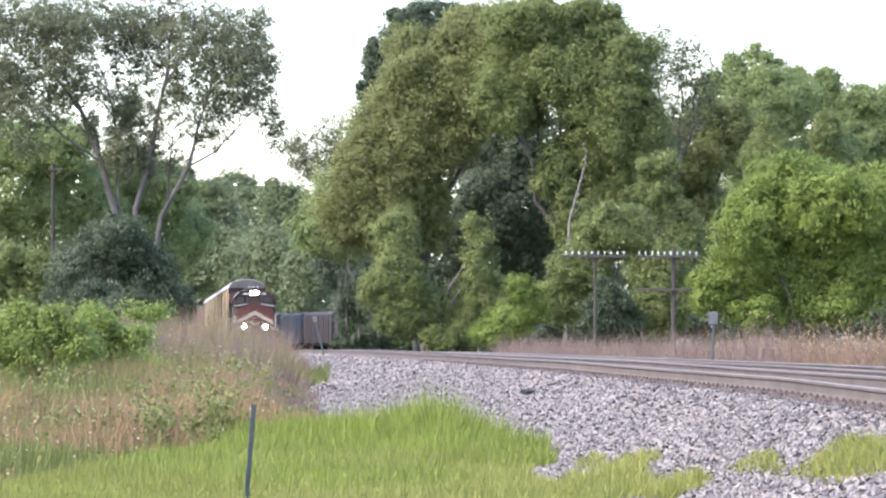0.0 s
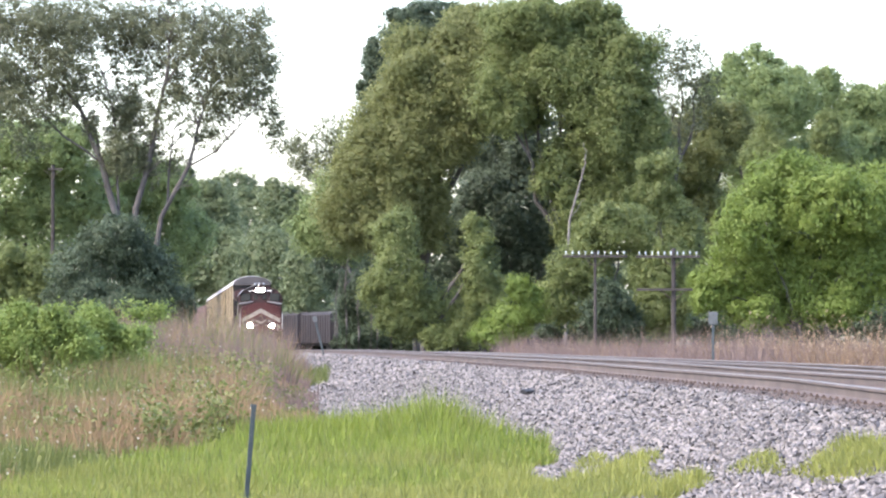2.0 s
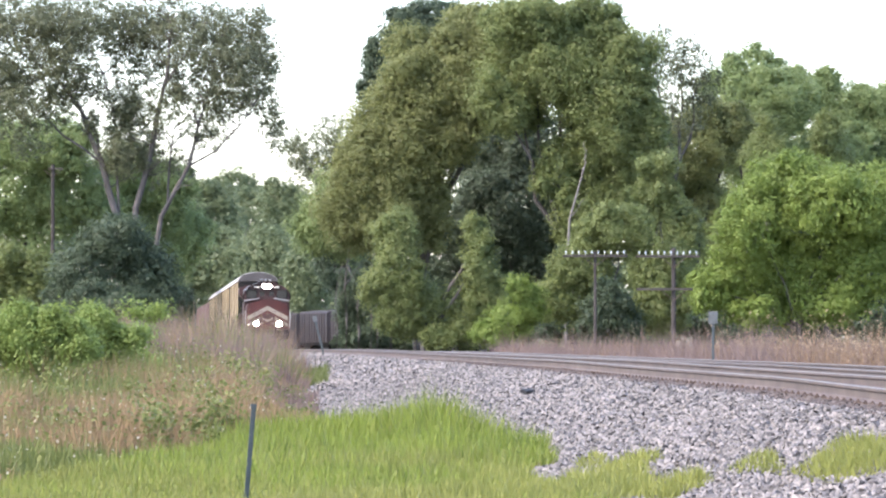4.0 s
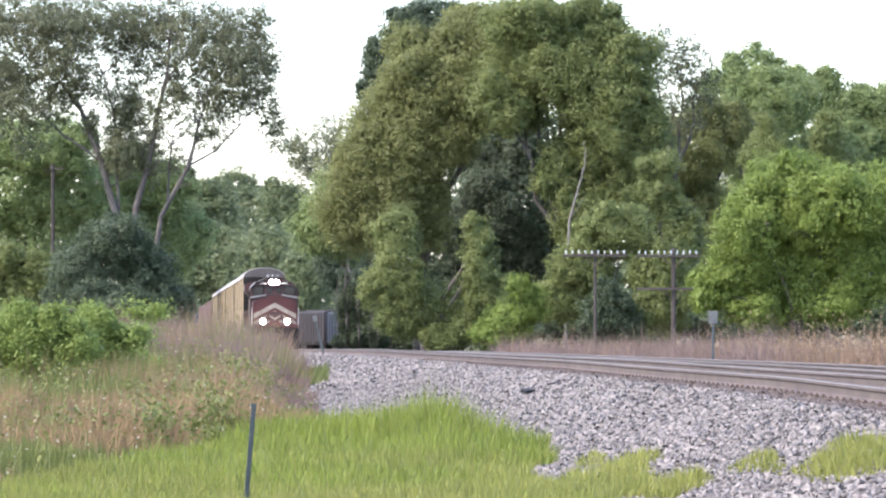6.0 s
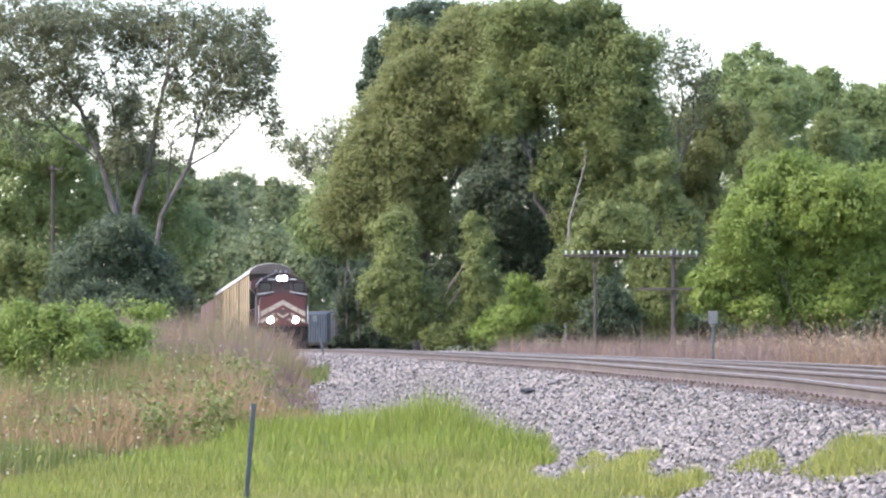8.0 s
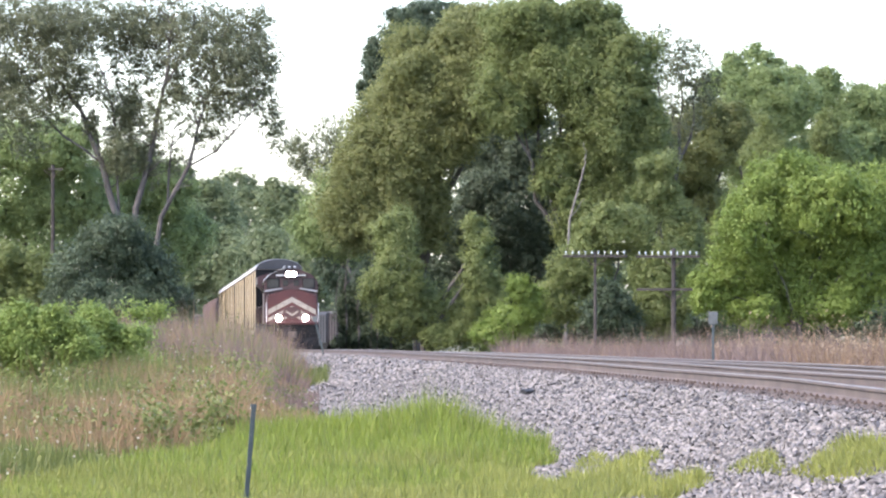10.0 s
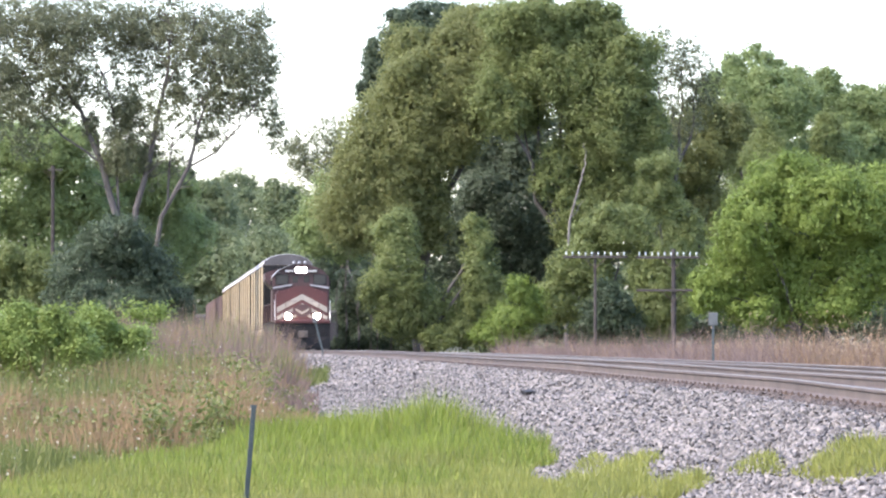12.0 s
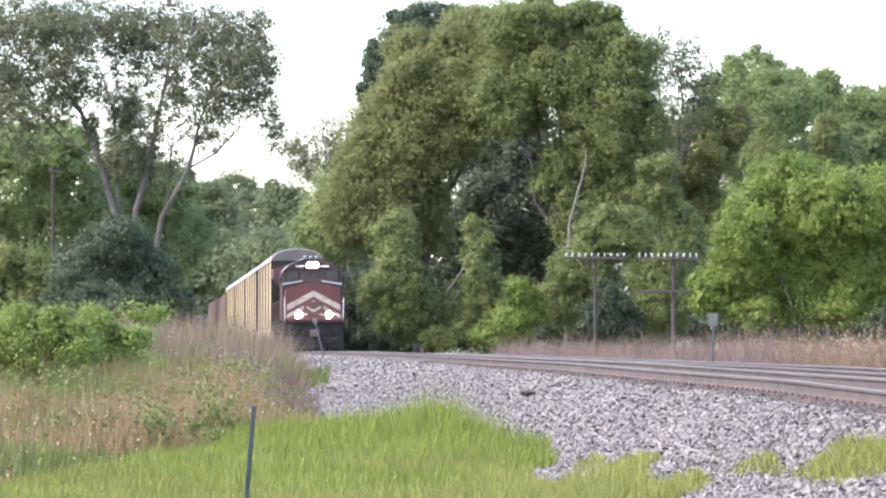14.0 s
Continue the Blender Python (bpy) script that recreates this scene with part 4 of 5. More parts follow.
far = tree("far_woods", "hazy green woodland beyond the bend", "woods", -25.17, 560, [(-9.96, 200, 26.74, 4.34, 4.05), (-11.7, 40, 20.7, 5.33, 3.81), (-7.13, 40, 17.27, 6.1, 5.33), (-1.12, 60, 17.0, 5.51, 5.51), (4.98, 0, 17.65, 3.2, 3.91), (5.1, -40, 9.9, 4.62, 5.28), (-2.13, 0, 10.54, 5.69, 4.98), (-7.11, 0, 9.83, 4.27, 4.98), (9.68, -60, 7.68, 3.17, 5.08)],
     "hazy_far_leaf", leaf=0.5, seed=41, girth=0.3)
tagged(far, kind="stuff")

# woodland that closes the view behind the nearer trees
g = random.Random(8)
blobs = []
for k in range(18):
    u = -110 + 200 * k / 17
    blobs.append((round(u + g.uniform(-4, 4), 1), g.uniform(-25, 25), g.uniform(3.5, 6.5) + (2.5 if u > 20 else 0.0), g.uniform(7, 10), g.uniform(6.5, 9)))
back = tree("woodland", "deep band of hazy green woodland in the distance", "woods", 10.0, 660, blobs, "hazy_far_leaf", leaf=1.0, lumps=False, seed=42, girth=0.3)
tagged(back, kind="stuff")


# ---- the big open cottonwood beside the line ----
def open_tree(x, d, limbs, sprays, seed):
    z0 = float(ground_z(x, d))
    top = tagged(new("cottonwood_tree"), "tall open cottonwood with forked grey trunks and thin foliage", "tree")
    top.matrix_basis = pose(x, d, z0)
    for k, pts in enumerate(limbs):
        bm = bmesh.new()
        n = len(pts) - 1
        r0 = pts[0][3]
        fine, rad = [], []
        for i in range(n):
            a, b = Vector(pts[i][:3]), Vector(pts[i + 1][:3])
            for f in (0, 0.5):
                wob = Vector((noise.noise((i + f, k, 1.0)), noise.noise((i + f, k, 5.0)), 0)) * 0.25
                fine.append(a.lerp(b, f) + (wob if i + f > 0 else wob * 0)), rad.append(pts[i][3] * (1 - f) + pts[i + 1][3] * f)
        fine.append(Vector(pts[-1][:3])), rad.append(pts[-1][3])
        fine = [p - Vector((0, 0, z0)) for p in fine]
        if r0 > 0.2:
            fine[0].z = -0.3
        tube(bm, fine, rad, 8)
        # twigs
        g = random.Random(seed + k)
        for p in fine[3:]:
            for j in range(3):
                q = p + Vector((g.uniform(-1.6, 1.6), g.uniform(-1.2, 1.2), g.uniform(0.2, 1.8)))
                limb(bm, p, q, 0.045, 0.012, g.random(), 0.1)
        part("trunk" if r0 > 0.2 else "branch", bm, "bark", top)
    blobs = [(a, b, c - z0, e, f) for a, b, c, e, f in sprays]
    at, s, turn = crown_leaves(seed, blobs, 0.15, 0.23, 0.2, 0.95)
    strewn("crown", SPRIG, SPRIG_F, at, s, turn, "grey_leaf", top)
    ivy = [(-0.5, 0.1, 15.3, 1.1, 1.5), (-1.0, 0.1, 12.8, 1.2, 1.5), (0.7, 0.1, 12.0, 0.9, 1.5), (-2.6, 0.3, 14.4, 0.7, 1.3), (2.4, 0.0, 16.6, 0.9, 1.0)]
    at, s, turn = crown_leaves(seed + 1, [(a, b, c - z0, e, f) for a, b, c, e, f in ivy], 0.15, 0.35, 0.3, 0.85)
    tagged(strewn("ivy", SPRIG, SPRIG_F, at, s, turn, "grey_leaf", top), "dense dark ivy round the trunks")
    return top


limbs = [
    [(-0.51, 0, 1.48, 0.26), (-1.2, 0, 9.02, 0.223), (-2.06, 0.3, 12.11, 0.186), (-3.43, 0.5, 15.54, 0.124), (-4.97, 0.8, 17.42, 0.081), (-7.2, 1, 18.96, 0.043), (-8.91, 1, 19.99, 0.019)],
    [(-0.07, 0, 1.48, 0.248), (0.0, 0, 9.36, 0.198), (1.03, -0.3, 13.14, 0.167), (1.71, -0.5, 16.56, 0.112), (2.06, -0.6, 19.31, 0.062), (2.4, -0.6, 21.71, 0.031)],
    [(0.34, 0, 1.48, 0.223), (1.54, 0, 8.85, 0.149), (3.26, -0.5, 11.94, 0.124), (3.84, -0.6, 14.51, 0.087), (4.63, -0.7, 16.91, 0.05), (5.14, -0.8, 19.31, 0.025)],
    [(3.26, -0.5, 11.94, 0.074), (4.97, -0.8, 12.86, 0.062), (6.34, -1, 14.34, 0.043), (7.2, -1.2, 15.54, 0.019)],
    [(-1.54, 0, 10.05, 0.099), (-2.4, 0.6, 13.82, 0.087), (-3.94, 1, 15.88, 0.062), (-4.46, 1.2, 19.31, 0.031)],
    [(-1.03, 0.2, 9.02, 0.093), (-1.2, 0.6, 13.82, 0.074), (-2.06, 0.9, 17.59, 0.05), (-3.09, 1.2, 19.99, 0.025)],
    [(1.71, -0.5, 16.56, 0.062), (3.09, -0.8, 18.62, 0.043), (3.6, -0.9, 20.68, 0.019)],
    [(-2.06, 0.3, 12.11, 0.074), (-4.46, 0.5, 13.82, 0.062), (-6.86, 0.6, 16.56, 0.031)],
    [(1.92, 0, 9.36, 0.081), (2.06, -0.2, 12.11, 0.062), (2.33, -0.3, 14.16, 0.031)]]
sprays = [(-6.17, 0.49, 19.99, 3.26, 2.06), (-2.06, 0.97, 20.68, 3.43, 1.71), (2.06, 1.18, 20.85, 3.26, 1.71), (5.49, 1.77, 19.99, 2.23, 1.89), (-6.51, 0.96, 17.25, 2.74, 1.54), (3.09, 1.69, 17.59, 1.89, 1.54), (6.51, -1.88, 17.25, 1.89, 1.37), (4.8, -0.14, 15.71, 1.37, 0.96), (-0.69, 1.77, 15.19, 1.3, 1.71), (8.06, 0.6, 15.19, 0.86, 1.54), (0.34, 1.6, 18.28, 2.06, 1.54), (-3.77, -1.55, 18.28, 1.71, 1.37), (-8.91, -0.12, 18.62, 2.4, 2.4), (-0.86, -1.01, 12.79, 1.03, 1.37), (-4.8, 0.18, 15.54, 1.37, 0.86), (7.2, 0.3, 21.02, 1.03, 1.03), (5.83, -1.95, 18.28, 2.06, 1.37), (7.89, -1.13, 17.94, 1.03, 1.37), (8.57, -0.88, 14.68, 0.62, 1.03), (7.37, 1.67, 19.99, 1.2, 1.2), (-7.54, 1.06, 21.36, 2.74, 1.71), (-4.11, -1.36, 20.34, 2.74, 1.71), (0.0, 1.19, 19.99, 2.4, 1.71), (3.77, -1.44, 19.65, 2.4, 1.71), (7.2, 0.47, 18.62, 1.54, 1.37), (2.06, -1.49, 15.54, 1.54, 1.2), (-7.54, -1.99, 15.54, 2.06, 1.03), (-2.74, 1.49, 16.91, 1.37, 1.2),
          (-0.5, 0.3, 15.4, 1.5, 1.7), (-0.9, 0.2, 12.7, 1.6, 1.5), (0.9, 0.3, 13.6, 1.1, 1.2), (4.2, 0.2, 14.0, 1.5, 1.0), (6.0, 0.4, 16.3, 2.2, 1.3), (-6.6, 0.2, 14.0, 1.6, 1.4), (-4.2, 0.4, 16.9, 1.5, 1.2), (-8.2, 0.1, 16.6, 2.0, 1.6), (8.6, 0.2, 13.6, 0.7, 1.0), (2.3, 0.2, 12.3, 0.8, 0.9)]
open_tree(-18.65, 270, limbs, sprays, 51)


def bare_trunk(label, x, d, points, r, bark="pale_bark"):
    """A pale leaning trunk that shows in front of the dark wood."""
    z0 = float(ground_z(x, d))
    top = tagged(new("bare_tree"), label, "tree")
    top.matrix_basis = pose(x, d, z0)
    pts = [Vector((a, b, c - z0)) for a, b, c in points]
    pts[0].z = -0.3
    part("trunk", tube(bmesh.new(), pts, [r * (1 - 0.75 * i / (len(pts) - 1)) for i in range(len(pts))], 8), bark, top)
    for k, p in enumerate(pts[2:]):
        bm = bmesh.new()
        limb(bm, p, p + Vector((0.9 - 0.5 * k, 0.3, 1.3)), r * 0.3, 0.015, 70 + k, 0.1)
        part("branch", bm, bark, top)
    return top


bare_trunk("pale leaning bare trunk in front of the dark wood", 7.30, 266, [(0.00, 0.00, 1.48), (0.10, 0.00, 5.53), (0.27, 0.00, 8.57), (0.88, 0.00, 10.77), (1.22, 0.00, 11.95)], 0.11)

for k, (x, h) in enumerate(((-6.9, 5.2), (-6.3, 6.4), (-5.5, 4.6), (-4.7, 6.8), (-4.3, 5.0), (-3.4, 6.0))):
    bare_trunk("thin grey trunk at the shaded edge of the wood", x, 288, [(0.0, 0.0, 0.5), (0.08, 0.0, h * 0.4), (-0.05, 0.0, h * 0.75), (0.1, 0.0, h)], 0.07 + 0.02 * (k % 3), "bark")


# ---- grass and weeds ----
def blades(name, label, x, d, height, width, lean, material, category="grass", fine=False):
    n = len(x)
    z = ground_z(x, d) - 0.03
    size = np.stack([width * (1.4 if fine else 1.0), height * 0.14, height], 1)
    ob = strewn(name, STEM if fine else BLADE, STEM_F if fine else BLADE_F, np.stack([x, d, z], 1), size, upright(rng, n, lean), material)
    return tagged(ob, label, category, kind="stuff")


def patchy(x, d, scale, seed):
    return np.array([noise.noise((a * scale, b * scale * 0.6, seed)) for a, b in zip(x, d)])


def field(n, d0, d1, t0, t1, power=1.0):
    """n random places between the distances d0 and d1 and between the slopes t0 and t1 seen from the camera."""
    d = d0 + (d1 - d0) * rng.uniform(0, 1, n) ** power
    return d * rng.uniform(t0, t1, n), d


# bright mown-height grass in the foreground
x, d = field(190000, 34, 66, -0.12, 0.11)
keep = ((lateral(x, d) > toe_w(d) + 0.4 * patchy(x, d, 0.9, 2.0)) | ((d < 45.5) & (x / d < 0.040 + 0.02 * patchy(x * 1.5, d * 0.3, 0.8, 6.0)))) & (d < 63) & (x / d > np.interp(d, [41, 45, 51, 57, 61, 66], [-0.13, -0.10, -0.071, -0.050, -0.036, -0.02]) + 0.012 * patchy(x, d, 0.8, 61.0))
x, d = x[keep], d[keep]
h = (0.20 + 0.16 * rng.uniform(0, 1, len(x)) + 0.16 * np.clip(patchy(x, d, 0.5, 7.0), -0.6, 1)) * np.interp(d, [33, 44, 54, 60], [0.42, 0.6, 1.0, 1.35])
h = h * (1 + 0.5 * np.exp(-((x / d + 0.002) / 0.009) ** 2) * (d > 53))
cut = rng.uniform(0, 1, len(x)) + 0.6 * patchy(x, d, 0.35, 11.0) > np.interp(d, [42, 50, 56], [0.95, 0.5, 0.3])
blades("grass", "bright green rough grass in the foreground", x[cut], d[cut], h[cut], rng.uniform(0.008, 0.02, cut.sum()), 0.22, "grass")
blades("pale_grass", "yellowish green grass blades among the fresh ones", x[~cut], d[~cut], h[~cut] * 0.9, rng.uniform(0.007, 0.016, (~cut).sum()), 0.28, "pale_grass")

# thin seeding stalks that stand above the grass
k = rng.choice(len(x), 7000, replace=False)
blades("grass_stalks", "thin brownish seed stalks above the green grass", x[k], d[k], h[k] * rng.uniform(1.05, 1.5, len(k)), np.full(len(k), 0.007), 0.12, "weed_green")

# tufts at the foot of the ballast
TUFTS = ((1.75, 46.8, 0.6, 4.4), (0.75, 43.4, 1.2, 1.8), (2.0, 43.2, 0.6, 1.6), (2.35, 43.0, 0.25, 1.4), (3.05, 43.2, 0.3, 2.6), (3.6, 40.3, 0.5, 2.6), (3.95, 41.5, 0.3, 2.8), (0.5, 46.0, 0.8, 2.0))
x, d = field(60000, 36, 54, 0.0, 0.115)
near = np.max([0.9 - ((x - a) / e) ** 2 - ((d - b) / f) ** 2 for a, b, e, f in TUFTS], axis=0) + 0.9 * patchy(x * 2.2, d * 0.6, 1.0, 21.0)
keep = (near > 0.2) & (lateral(x, d) > 2.3)
x, d, puff = x[keep], d[keep], np.clip(near[keep] * 1.4, 0.25, 1)
blades("ballast_grass", "yellow green tufts growing in the edge of the ballast", x, d, puff * rng.uniform(0.08, 0.27, len(x)), rng.uniform(0.008, 0.02, len(x)), 0.3, "pale_grass")

# small green tuft on the far shoulder
x, d = field(1500, 118, 140, -0.0345, -0.026)
blades("shoulder_grass", "green tuft on the shoulder of the ballast", x, d, rng.uniform(0.15, 0.4, len(x)), rng.uniform(0.015, 0.03, len(x)), 0.3, "weed_green")

# tall dry weeds on the near side
x, d = field(165000, 41, 205, -0.125, -0.028, 1.0)
edge = np.interp(d, [41, 45, 51, 57, 60, 90, 116, 150, 205], [-0.13, -0.095, -0.066, -0.046, -0.032, -0.034, -0.031, -0.034, -0.045])
keep = (x / d < edge + 0.012 * patchy(x, d, 0.6, 4.0)) & (lateral(x, d) > toe_w(d) * 0.8)
x, d = x[keep], d[keep]
h = np.interp(d, [42, 50, 60, 75, 100, 130, 205], [0.35, 0.5, 0.6, 0.85, 1.35, 1.95, 2.1]) * (0.65 + 0.45 * rng.uniform(0, 1, len(x)) + 0.25 * patchy(x, d, 0.35, 5.0))
h = h * np.where(d < 112, np.clip((edge[keep] - x / d) / 0.012, 0.25, 1), np.clip((edge[keep] - x / d) / 0.003, 0.5, 1.05) * np.interp(x / d, [-0.06, -0.046, -0.036], [1.0, 0.93, 0.88]))
h = h * np.clip(0.85 + 0.75 * patchy(x, d, 1.0, 77.0), 0.3, 1.35)
tone = 1.5 * patchy(x, d, 0.22, 9.0) + rng.normal(0, 0.1, len(x)) + np.interp(x / d, [-0.1, -0.06, -0.03], [0.0, -0.06, -0.1]) + np.interp(d, [42, 52, 75, 95, 130], [-0.08, -0.1, -0.2, -0.15, -0.3])
for name, mat, lab, pick in (("dry_weeds", "weed", "tall tan dry weeds beside the line", (tone < 0.1) & ((tone > -0.22) | (d < 80))),
                             ("reddish_weeds", "red_weed", "reddish brown seeding weeds beside the line", (tone <= -0.22) & (d >= 80)),
                             ("green_weeds", "weed_green", "green weed stalks among the dry ones", tone >= 0.1)):
    blades(name, lab, x[pick], d[pick], h[pick], rng.uniform(0.010, 0.028, pick.sum()), 0.3, mat, "weeds", True)
# leaves and pale seed heads on them
pick = rng.uniform(0, 1, len(x)) < 0.08 + 0.4 * (patchy(x, d, 0.4, 41.0) > 0.16)
k = pick.sum()
at = np.stack([x[pick], d[pick], ground_z(x[pick], d[pick]) + h[pick] * rng.uniform(0.4, 0.95, k)], 1)
ob = strewn("weed_leaves", LEAF, LEAF_F, at, rng.uniform(0.035, 0.085, (k, 1)) * np.ones((1, 3)), frames_from(rng.normal(0, 1, (k, 3)) + [0, 0, 0.6], rng.uniform(0, 6, k)), "weed_green")
tagged(ob, "small green leaves on the weed stalks", "weeds", kind="stuff")
pick = rng.uniform(0, 1, len(x)) < 0.012
k = pick.sum()
at = np.stack([x[pick], d[pick], ground_z(x[pick], d[pick]) + h[pick] * rng.uniform(0.75, 1.02, k)], 1)
ob = strewn("seed_heads", LEAF, LEAF_F, at, rng.uniform(0.028, 0.06, (k, 1)) * np.ones((1, 3)), frames_from(rng.normal(0, 1, (k, 3)) + [0, 0, 0.8], rng.uniform(0, 6, k)), "seed")
tagged(ob, "pale seed heads on the weeds", "weeds", kind="stuff")

# bushy green forbs with pale flowers, rooted among the dry stems
n, per = 75, 170
d = rng.uniform(54, 112, n)
x = d * (np.interp(d, [54, 60, 112], [-0.055, -0.042, -0.037]) - rng.uniform(0, 1, n) ** 1.3 * 0.06)
tall = rng.uniform(0.45, 0.95, n) * np.interp(d, [54, 112], [0.75, 1.45])
foot = np.stack([x, d, ground_z(x, d)], 1)
up = rng.uniform(0.1, 1.0, (n, per, 1))
round_ = rng.normal(0, 1, (n, per, 3)) * [0.22, 0.22, 0.04] * (0.45 + 0.7 * up)
at = (foot[:, None] + round_ * tall[:, None, None] + up * tall[:, None, None] * [0.0, 0.0, 1.0]).reshape(-1, 3)
k = len(at)
ob = strewn("leafy_forbs", LEAF, LEAF_F, at, rng.uniform(0.05, 0.11, (k, 1)) * [[1.0, 0.8, 1.0]], frames_from(rng.normal(0, 0.7, (k, 3)) + [-0.2, -0.3, 0.6], rng.uniform(0, 6, k)), "weed_green")
tagged(ob, "bushy green leafy weeds among the dry stems", "weeds", kind="stuff")
at = at[(up.reshape(-1) > 0.85) & (rng.uniform(0, 1, k) < 0.1)]
k = len(at)
ob = strewn("weed_flowers", LEAF, LEAF_F, at, rng.uniform(0.03, 0.055, (k, 1)) * np.ones((1, 3)), frames_from(rng.normal(0, 0.8, (k, 3)) + [-0.2, -0.6, 0.6], rng.uniform(0, 6, k)), "seed")
tagged(ob, "small pale flowers on the leafy weeds", "weeds", kind="stuff")

# loose leafy weeds in and above the shrub thicket
x, d = field(46000, 92, 122, -0.108, -0.062)
tall = np.clip(1.5 + 1.0 * patchy(x, d, 0.5, 51.0), 0.4, 2.2) * np.interp(x / d, [-0.1, -0.075, -0.062], [1.0, 0.9, 0.5])
k = len(x)
at = np.stack([x, d, ground_z(x, d) + tall * rng.uniform(0.25, 1.0, k) ** 0.7], 1)
ob = strewn("leafy_weeds", LEAF, LEAF_F, at, rng.uniform(0.05, 0.12, (k, 1)) * np.ones((1, 3)), frames_from(rng.normal(0, 0.6, (k, 3)) + [-0.2, -0.3, 0.7], rng.uniform(0, 6, k)), "fresh_leaf")
tagged(ob, "loose green leafy weeds round the shrubs", "weeds", kind="stuff")
pick = rng.uniform(0, 1, k) < 0.2
blades("weed_stalks", "green stalks of the leafy weeds", x[pick], d[pick], tall[pick], np.full(pick.sum(), 0.012), 0.1, "weed_green", "weeds")

# dry reeds beyond the second track
x, d = field(105000, 95, 330, 0.012, 0.115, 0.8)
keep = (lateral(x, d) < -7.3) & (lateral(x, d) > -26)
x, d = x[keep], d[keep]
h = np.interp(x / d, [0.015, 0.05, 0.065, 0.09], [1.5, 1.6, 1.6, 1.6]) * (0.35 + 0.6 * rng.uniform(0, 1, len(x)) + 0.5 * patchy(x, d, 0.3, 15.0) + 0.5 * patchy(x, d, 1.1, 16.0))
tone = patchy(x, d, 0.15, 19.0) + rng.normal(0, 0.25, len(x)) + np.interp(x / d, [0.02, 0.06, 0.08], [-0.45, -0.25, 0.1])
for name, mat, lab, pick in (("dry_reeds", "reed", "tall tan dry grass beyond the tracks", tone > 0), ("reddish_reeds", "red_weed", "reddish brown dry grass beyond the tracks", tone <= 0)):
    blades(name, lab, x[pick], d[pick], h[pick], rng.uniform(0.01, 0.024, pick.sum()), 0.5, mat, "weeds", True)
pick = (rng.uniform(0, 1, len(x)) < 0.7) & (patchy(x, d, 0.3, 33.0) + np.interp(x / d, [0.05, 0.07], [-0.3, 0.15]) > 0)
k = pick.sum()
at = np.stack([x[pick], d[pick], ground_z(x[pick], d[pick]) + h[pick] * rng.uniform(0.6, 1.0, k)], 1)
ob = strewn("reed_plumes", LEAF, LEAF_F, at, rng.uniform(0.04, 0.1, (k, 1)) * [[1.0, 0.6, 1.0]], frames_from(rng.normal(0, 1, (k, 3)) + [0, 0, 0.5], rng.uniform(0, 6, k)), "plume")
tagged(ob, "tan plumes on the dry grass", "weeds", kind="stuff")


# ---- posts, poles and signs ----
def utility_pole(label, x, d, z_top, arms, lean=0.0, girth=0.12, pins=10):
    """A wooden pole with cross arms and glass insulators. arms: (z, half length, shift, insulators or not)."""
    z0 = float(ground_z(x, d))
    top = tagged(new("utility_pole"), label, "utility pole", "poles along the line")
    top.matrix_basis = pose(x, d, z0 - 0.2, 0, lean, 0)
    h = z_top - z0 + 0.2
    part("pole", tube(bmesh.new(), [(0, 0, 0), (0.01, 0, h * 0.5), (0, 0, h)], [girth * 1.15, girth * 1.05, girth * 0.9], 10), "pole_wood", top)
    for z, half, shift, glass in arms:
        zz = z - z0 + 0.2
        arm = part("cross_arm", boxes((shift - half, shift + half, -girth - 0.10, -girth, zz - 0.06, zz + 0.06), bevel=0.012), "pole_wood", top)
        bm = bmesh.new()
        for s in (-1, 1):
            tube(bm, [(0, -girth - 0.05, zz - 0.55), (s * 0.6, -girth - 0.05, zz - 0.05)], [0.018, 0.018], 6)
        part("arm_brace", bm, "plate", top)
        if glass:
            for k in range(pins):
                f = (k + 0.5) / pins
                if abs(f - 0.5) < 0.04:
                    continue
                xx = shift - half + 2 * half * f
                bm = bmesh.new()
                disc(bm, xx, -girth - 0.05, zz + 0.10, 0.018, 0.12, "z", 8)
                bmesh.ops.create_cone(bm, cap_ends=True, segments=12, radius1=0.042, radius2=0.03, depth=0.12, matrix=Matrix.Translation((xx, -girth - 0.05, zz + 0.20)))
                part("insulator", bm, "insulator", arm)
    return top


utility_pole("old wooden pole with two cross arms and glass insulators", 11.29, 218, 5.94,
             (((5.53), 1.55, -0.28, True), (3.92, 1.38, -0.44, False)))
utility_pole("slender old wooden pole with one cross arm of insulators", 7.79, 228, 5.96,
             ((5.73, 1.65, 0.0, True),), girth=0.085)
utility_pole("weathered wooden pole among the trees", -26.32, 300, 13.19, ((12.89, 0.5, 0.2, False),), girth=0.14)


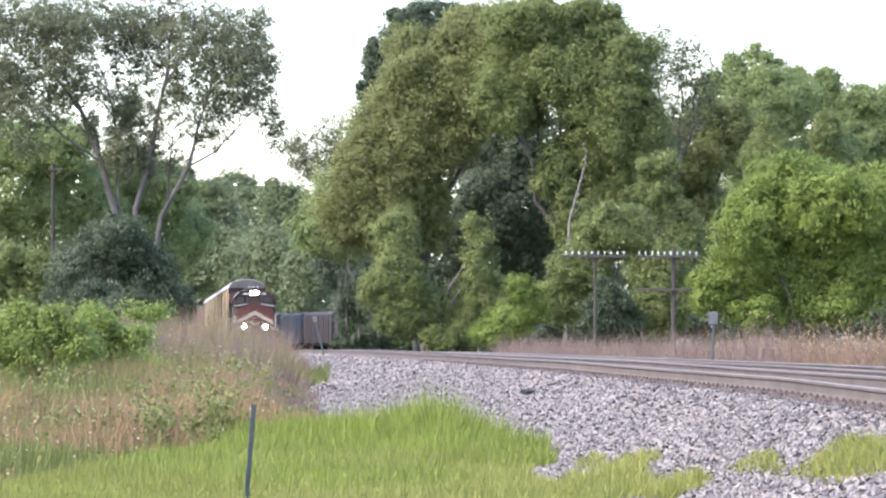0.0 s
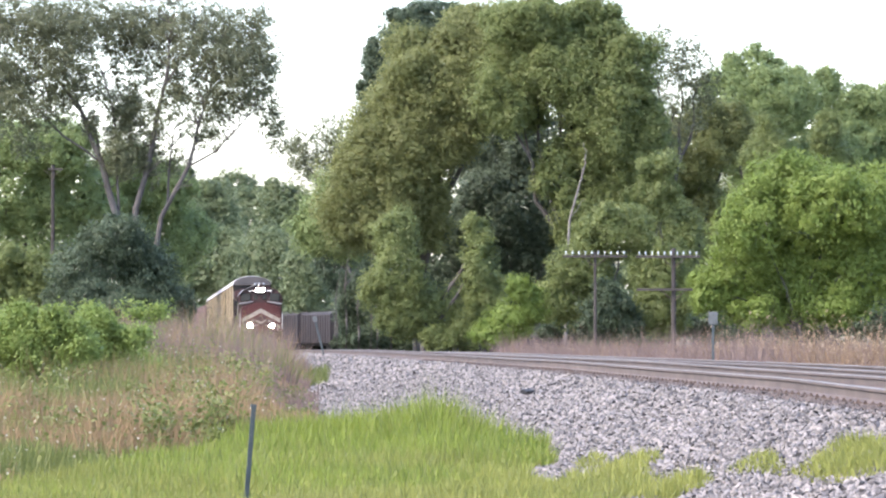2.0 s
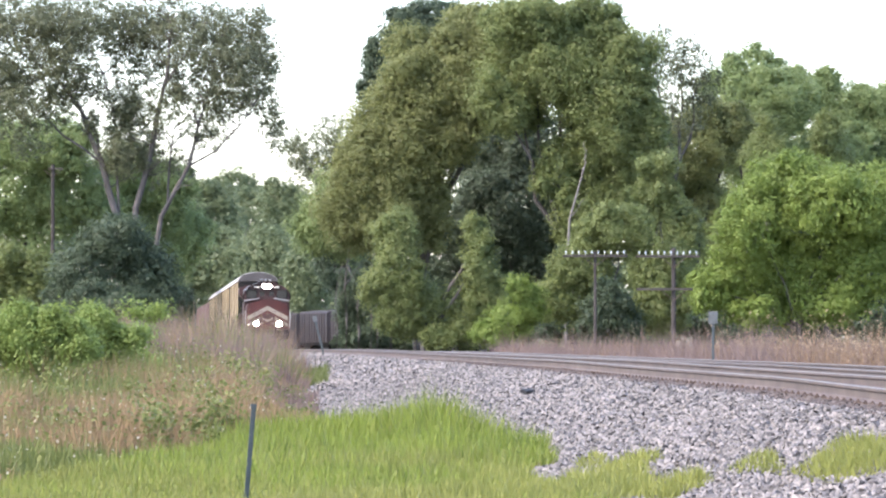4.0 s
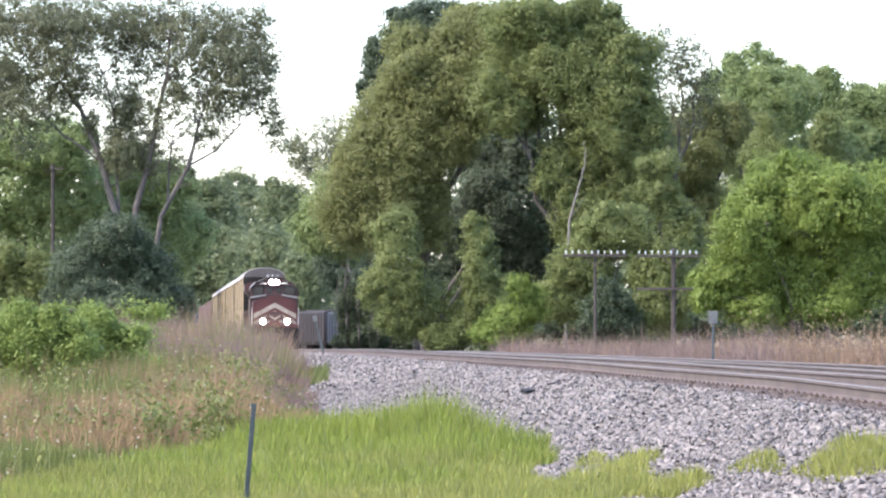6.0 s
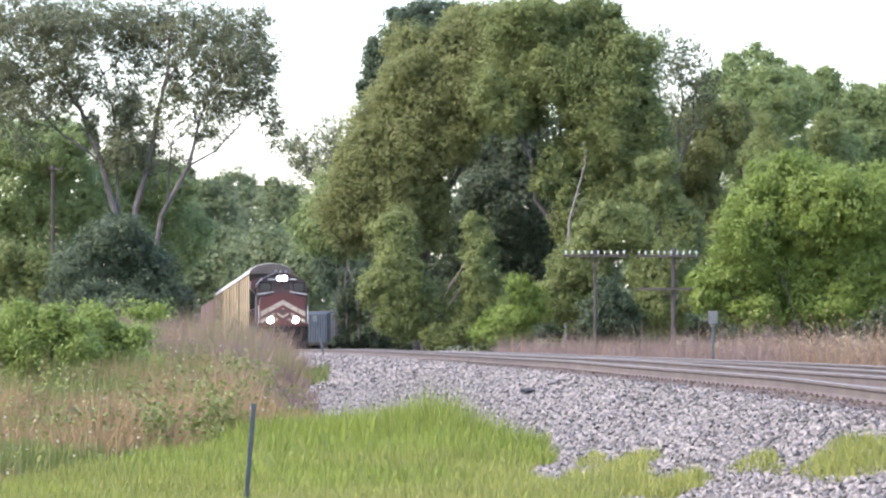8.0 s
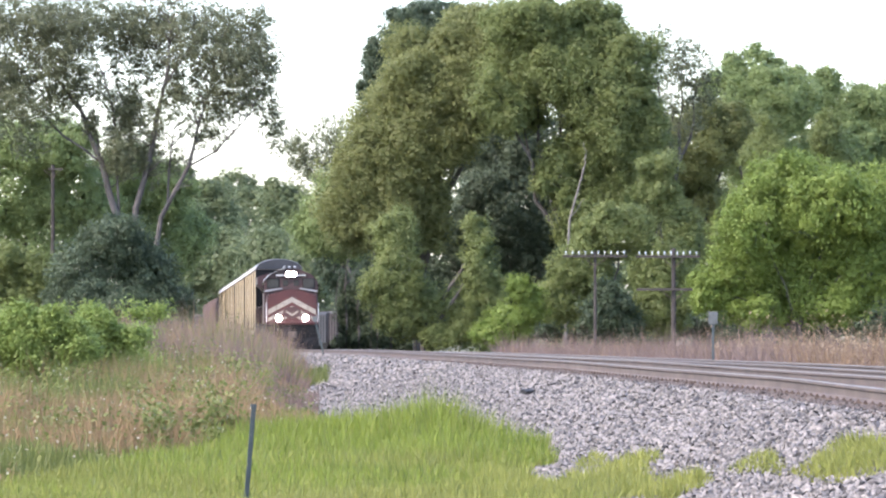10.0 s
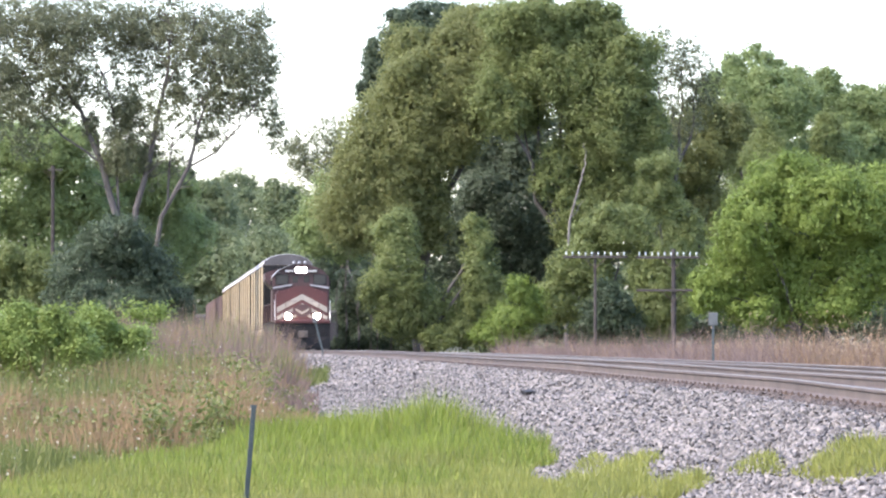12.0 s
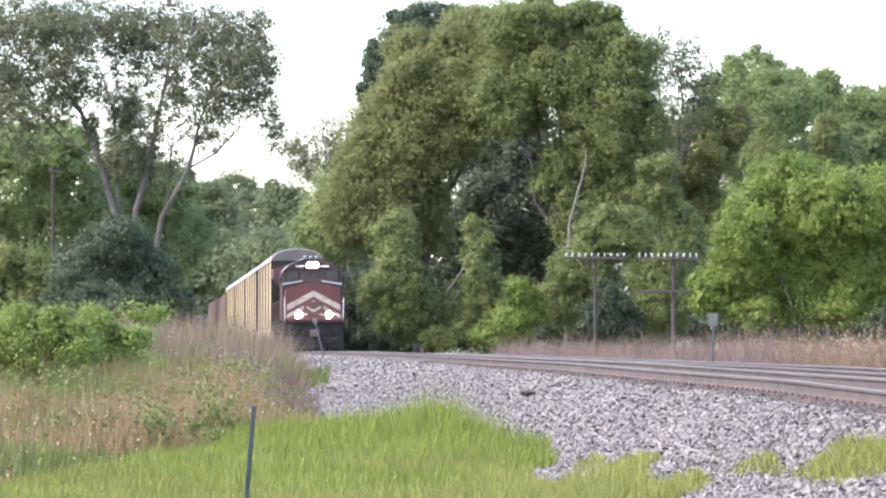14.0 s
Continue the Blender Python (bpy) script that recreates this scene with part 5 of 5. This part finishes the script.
def steel_post(label, x, d, height, lean_x, lean_y, width=0.045):
    """A studded steel fence post of T section."""
    z0 = float(ground_z(x, d))
    top = tagged(new("fence_post"), label, "fence post")
    top.matrix_basis = pose(x, d, z0 - 0.05, lean_y, lean_x, 20)
    bm = boxes((-width / 2, width / 2, -0.004, 0.004, 0, height), (-0.004, 0.004, 0.0, width, 0, height))
    part("post", bm, "post_steel", top)
    bm = boxes(*[(-0.008, 0.008, -0.014, -0.003, z, z + 0.015) for z in np.arange(0.15, height - 0.03, 0.055)])
    part("studs", bm, "post_steel", top)
    part("post_tip", boxes((-width * 0.55, width * 0.55, -0.006, 0.03, height - 0.02, height + 0.01)), "post_steel", top)
    return top


def marker_sign(name, label, x, d, height, plate, lean):
    """A small plate on a thin steel post."""
    z0 = float(ground_z(x, d))
    top = tagged(new(name), label, "sign")
    top.matrix_basis = pose(x, d, z0 - 0.05, 0, lean, 0)
    part("post", boxes((-0.035, 0.035, -0.02, 0.02, 0, height), bevel=0.006), "post_steel", top)
    w, h = plate
    part("plate", boxes((-w / 2, w / 2, -0.035, -0.02, height - h, height + 0.02), bevel=0.008), "sign_grey", top)
    part("bolts", boxes((-0.012, 0.012, -0.045, -0.034, height - 0.08, height - 0.055), (-0.012, 0.012, -0.045, -0.034, height - h + 0.06, height - h + 0.085)), "post_steel", top)
    return top


steel_post("dark green steel fence post standing in the grass", -1.82, 41, 0.98, 4.8, 0.0)
marker_sign("line_marker", "small leaning marker plate on a thin post in the ballast", -4.67, 175, 1.62, (0.17, 0.2), -14.0)
marker_sign("trackside_sign", "grey metal trackside box on a post in dry grass", 7.62, 125.6, 1.6, (0.26, 0.34), 0.0)


def scrap(name, label, x, d, size, turn, material):
    """A broken piece lying on the stones."""
    top = tagged(new(name), label, "debris")
    top.matrix_basis = pose(x, d, float(ground_z(x, d)) + 0.02, 4, -6, turn)
    a, b, c = size
    bm = boxes((-a, a * 0.7, -b, b, 0, c), (a * 0.4, a, -b * 0.6, b * 0.8, 0.0, c * 0.7), bevel=0.01)
    part("piece", bm, material, top)
    return top


scrap("tie_fragment", "dark broken piece of a wooden tie on the ballast", 1.43, 74, (0.09, 0.2, 0.07), 12, "black")
scrap("stick", "thin weathered stick lying on the ballast", 1.9, 75.5, (0.16, 0.02, 0.03), 35, "pole_wood")
scrap("stick", "short weathered stick lying on the ballast", -0.9, 96, (0.14, 0.02, 0.03), 20, "pole_wood")

motions()
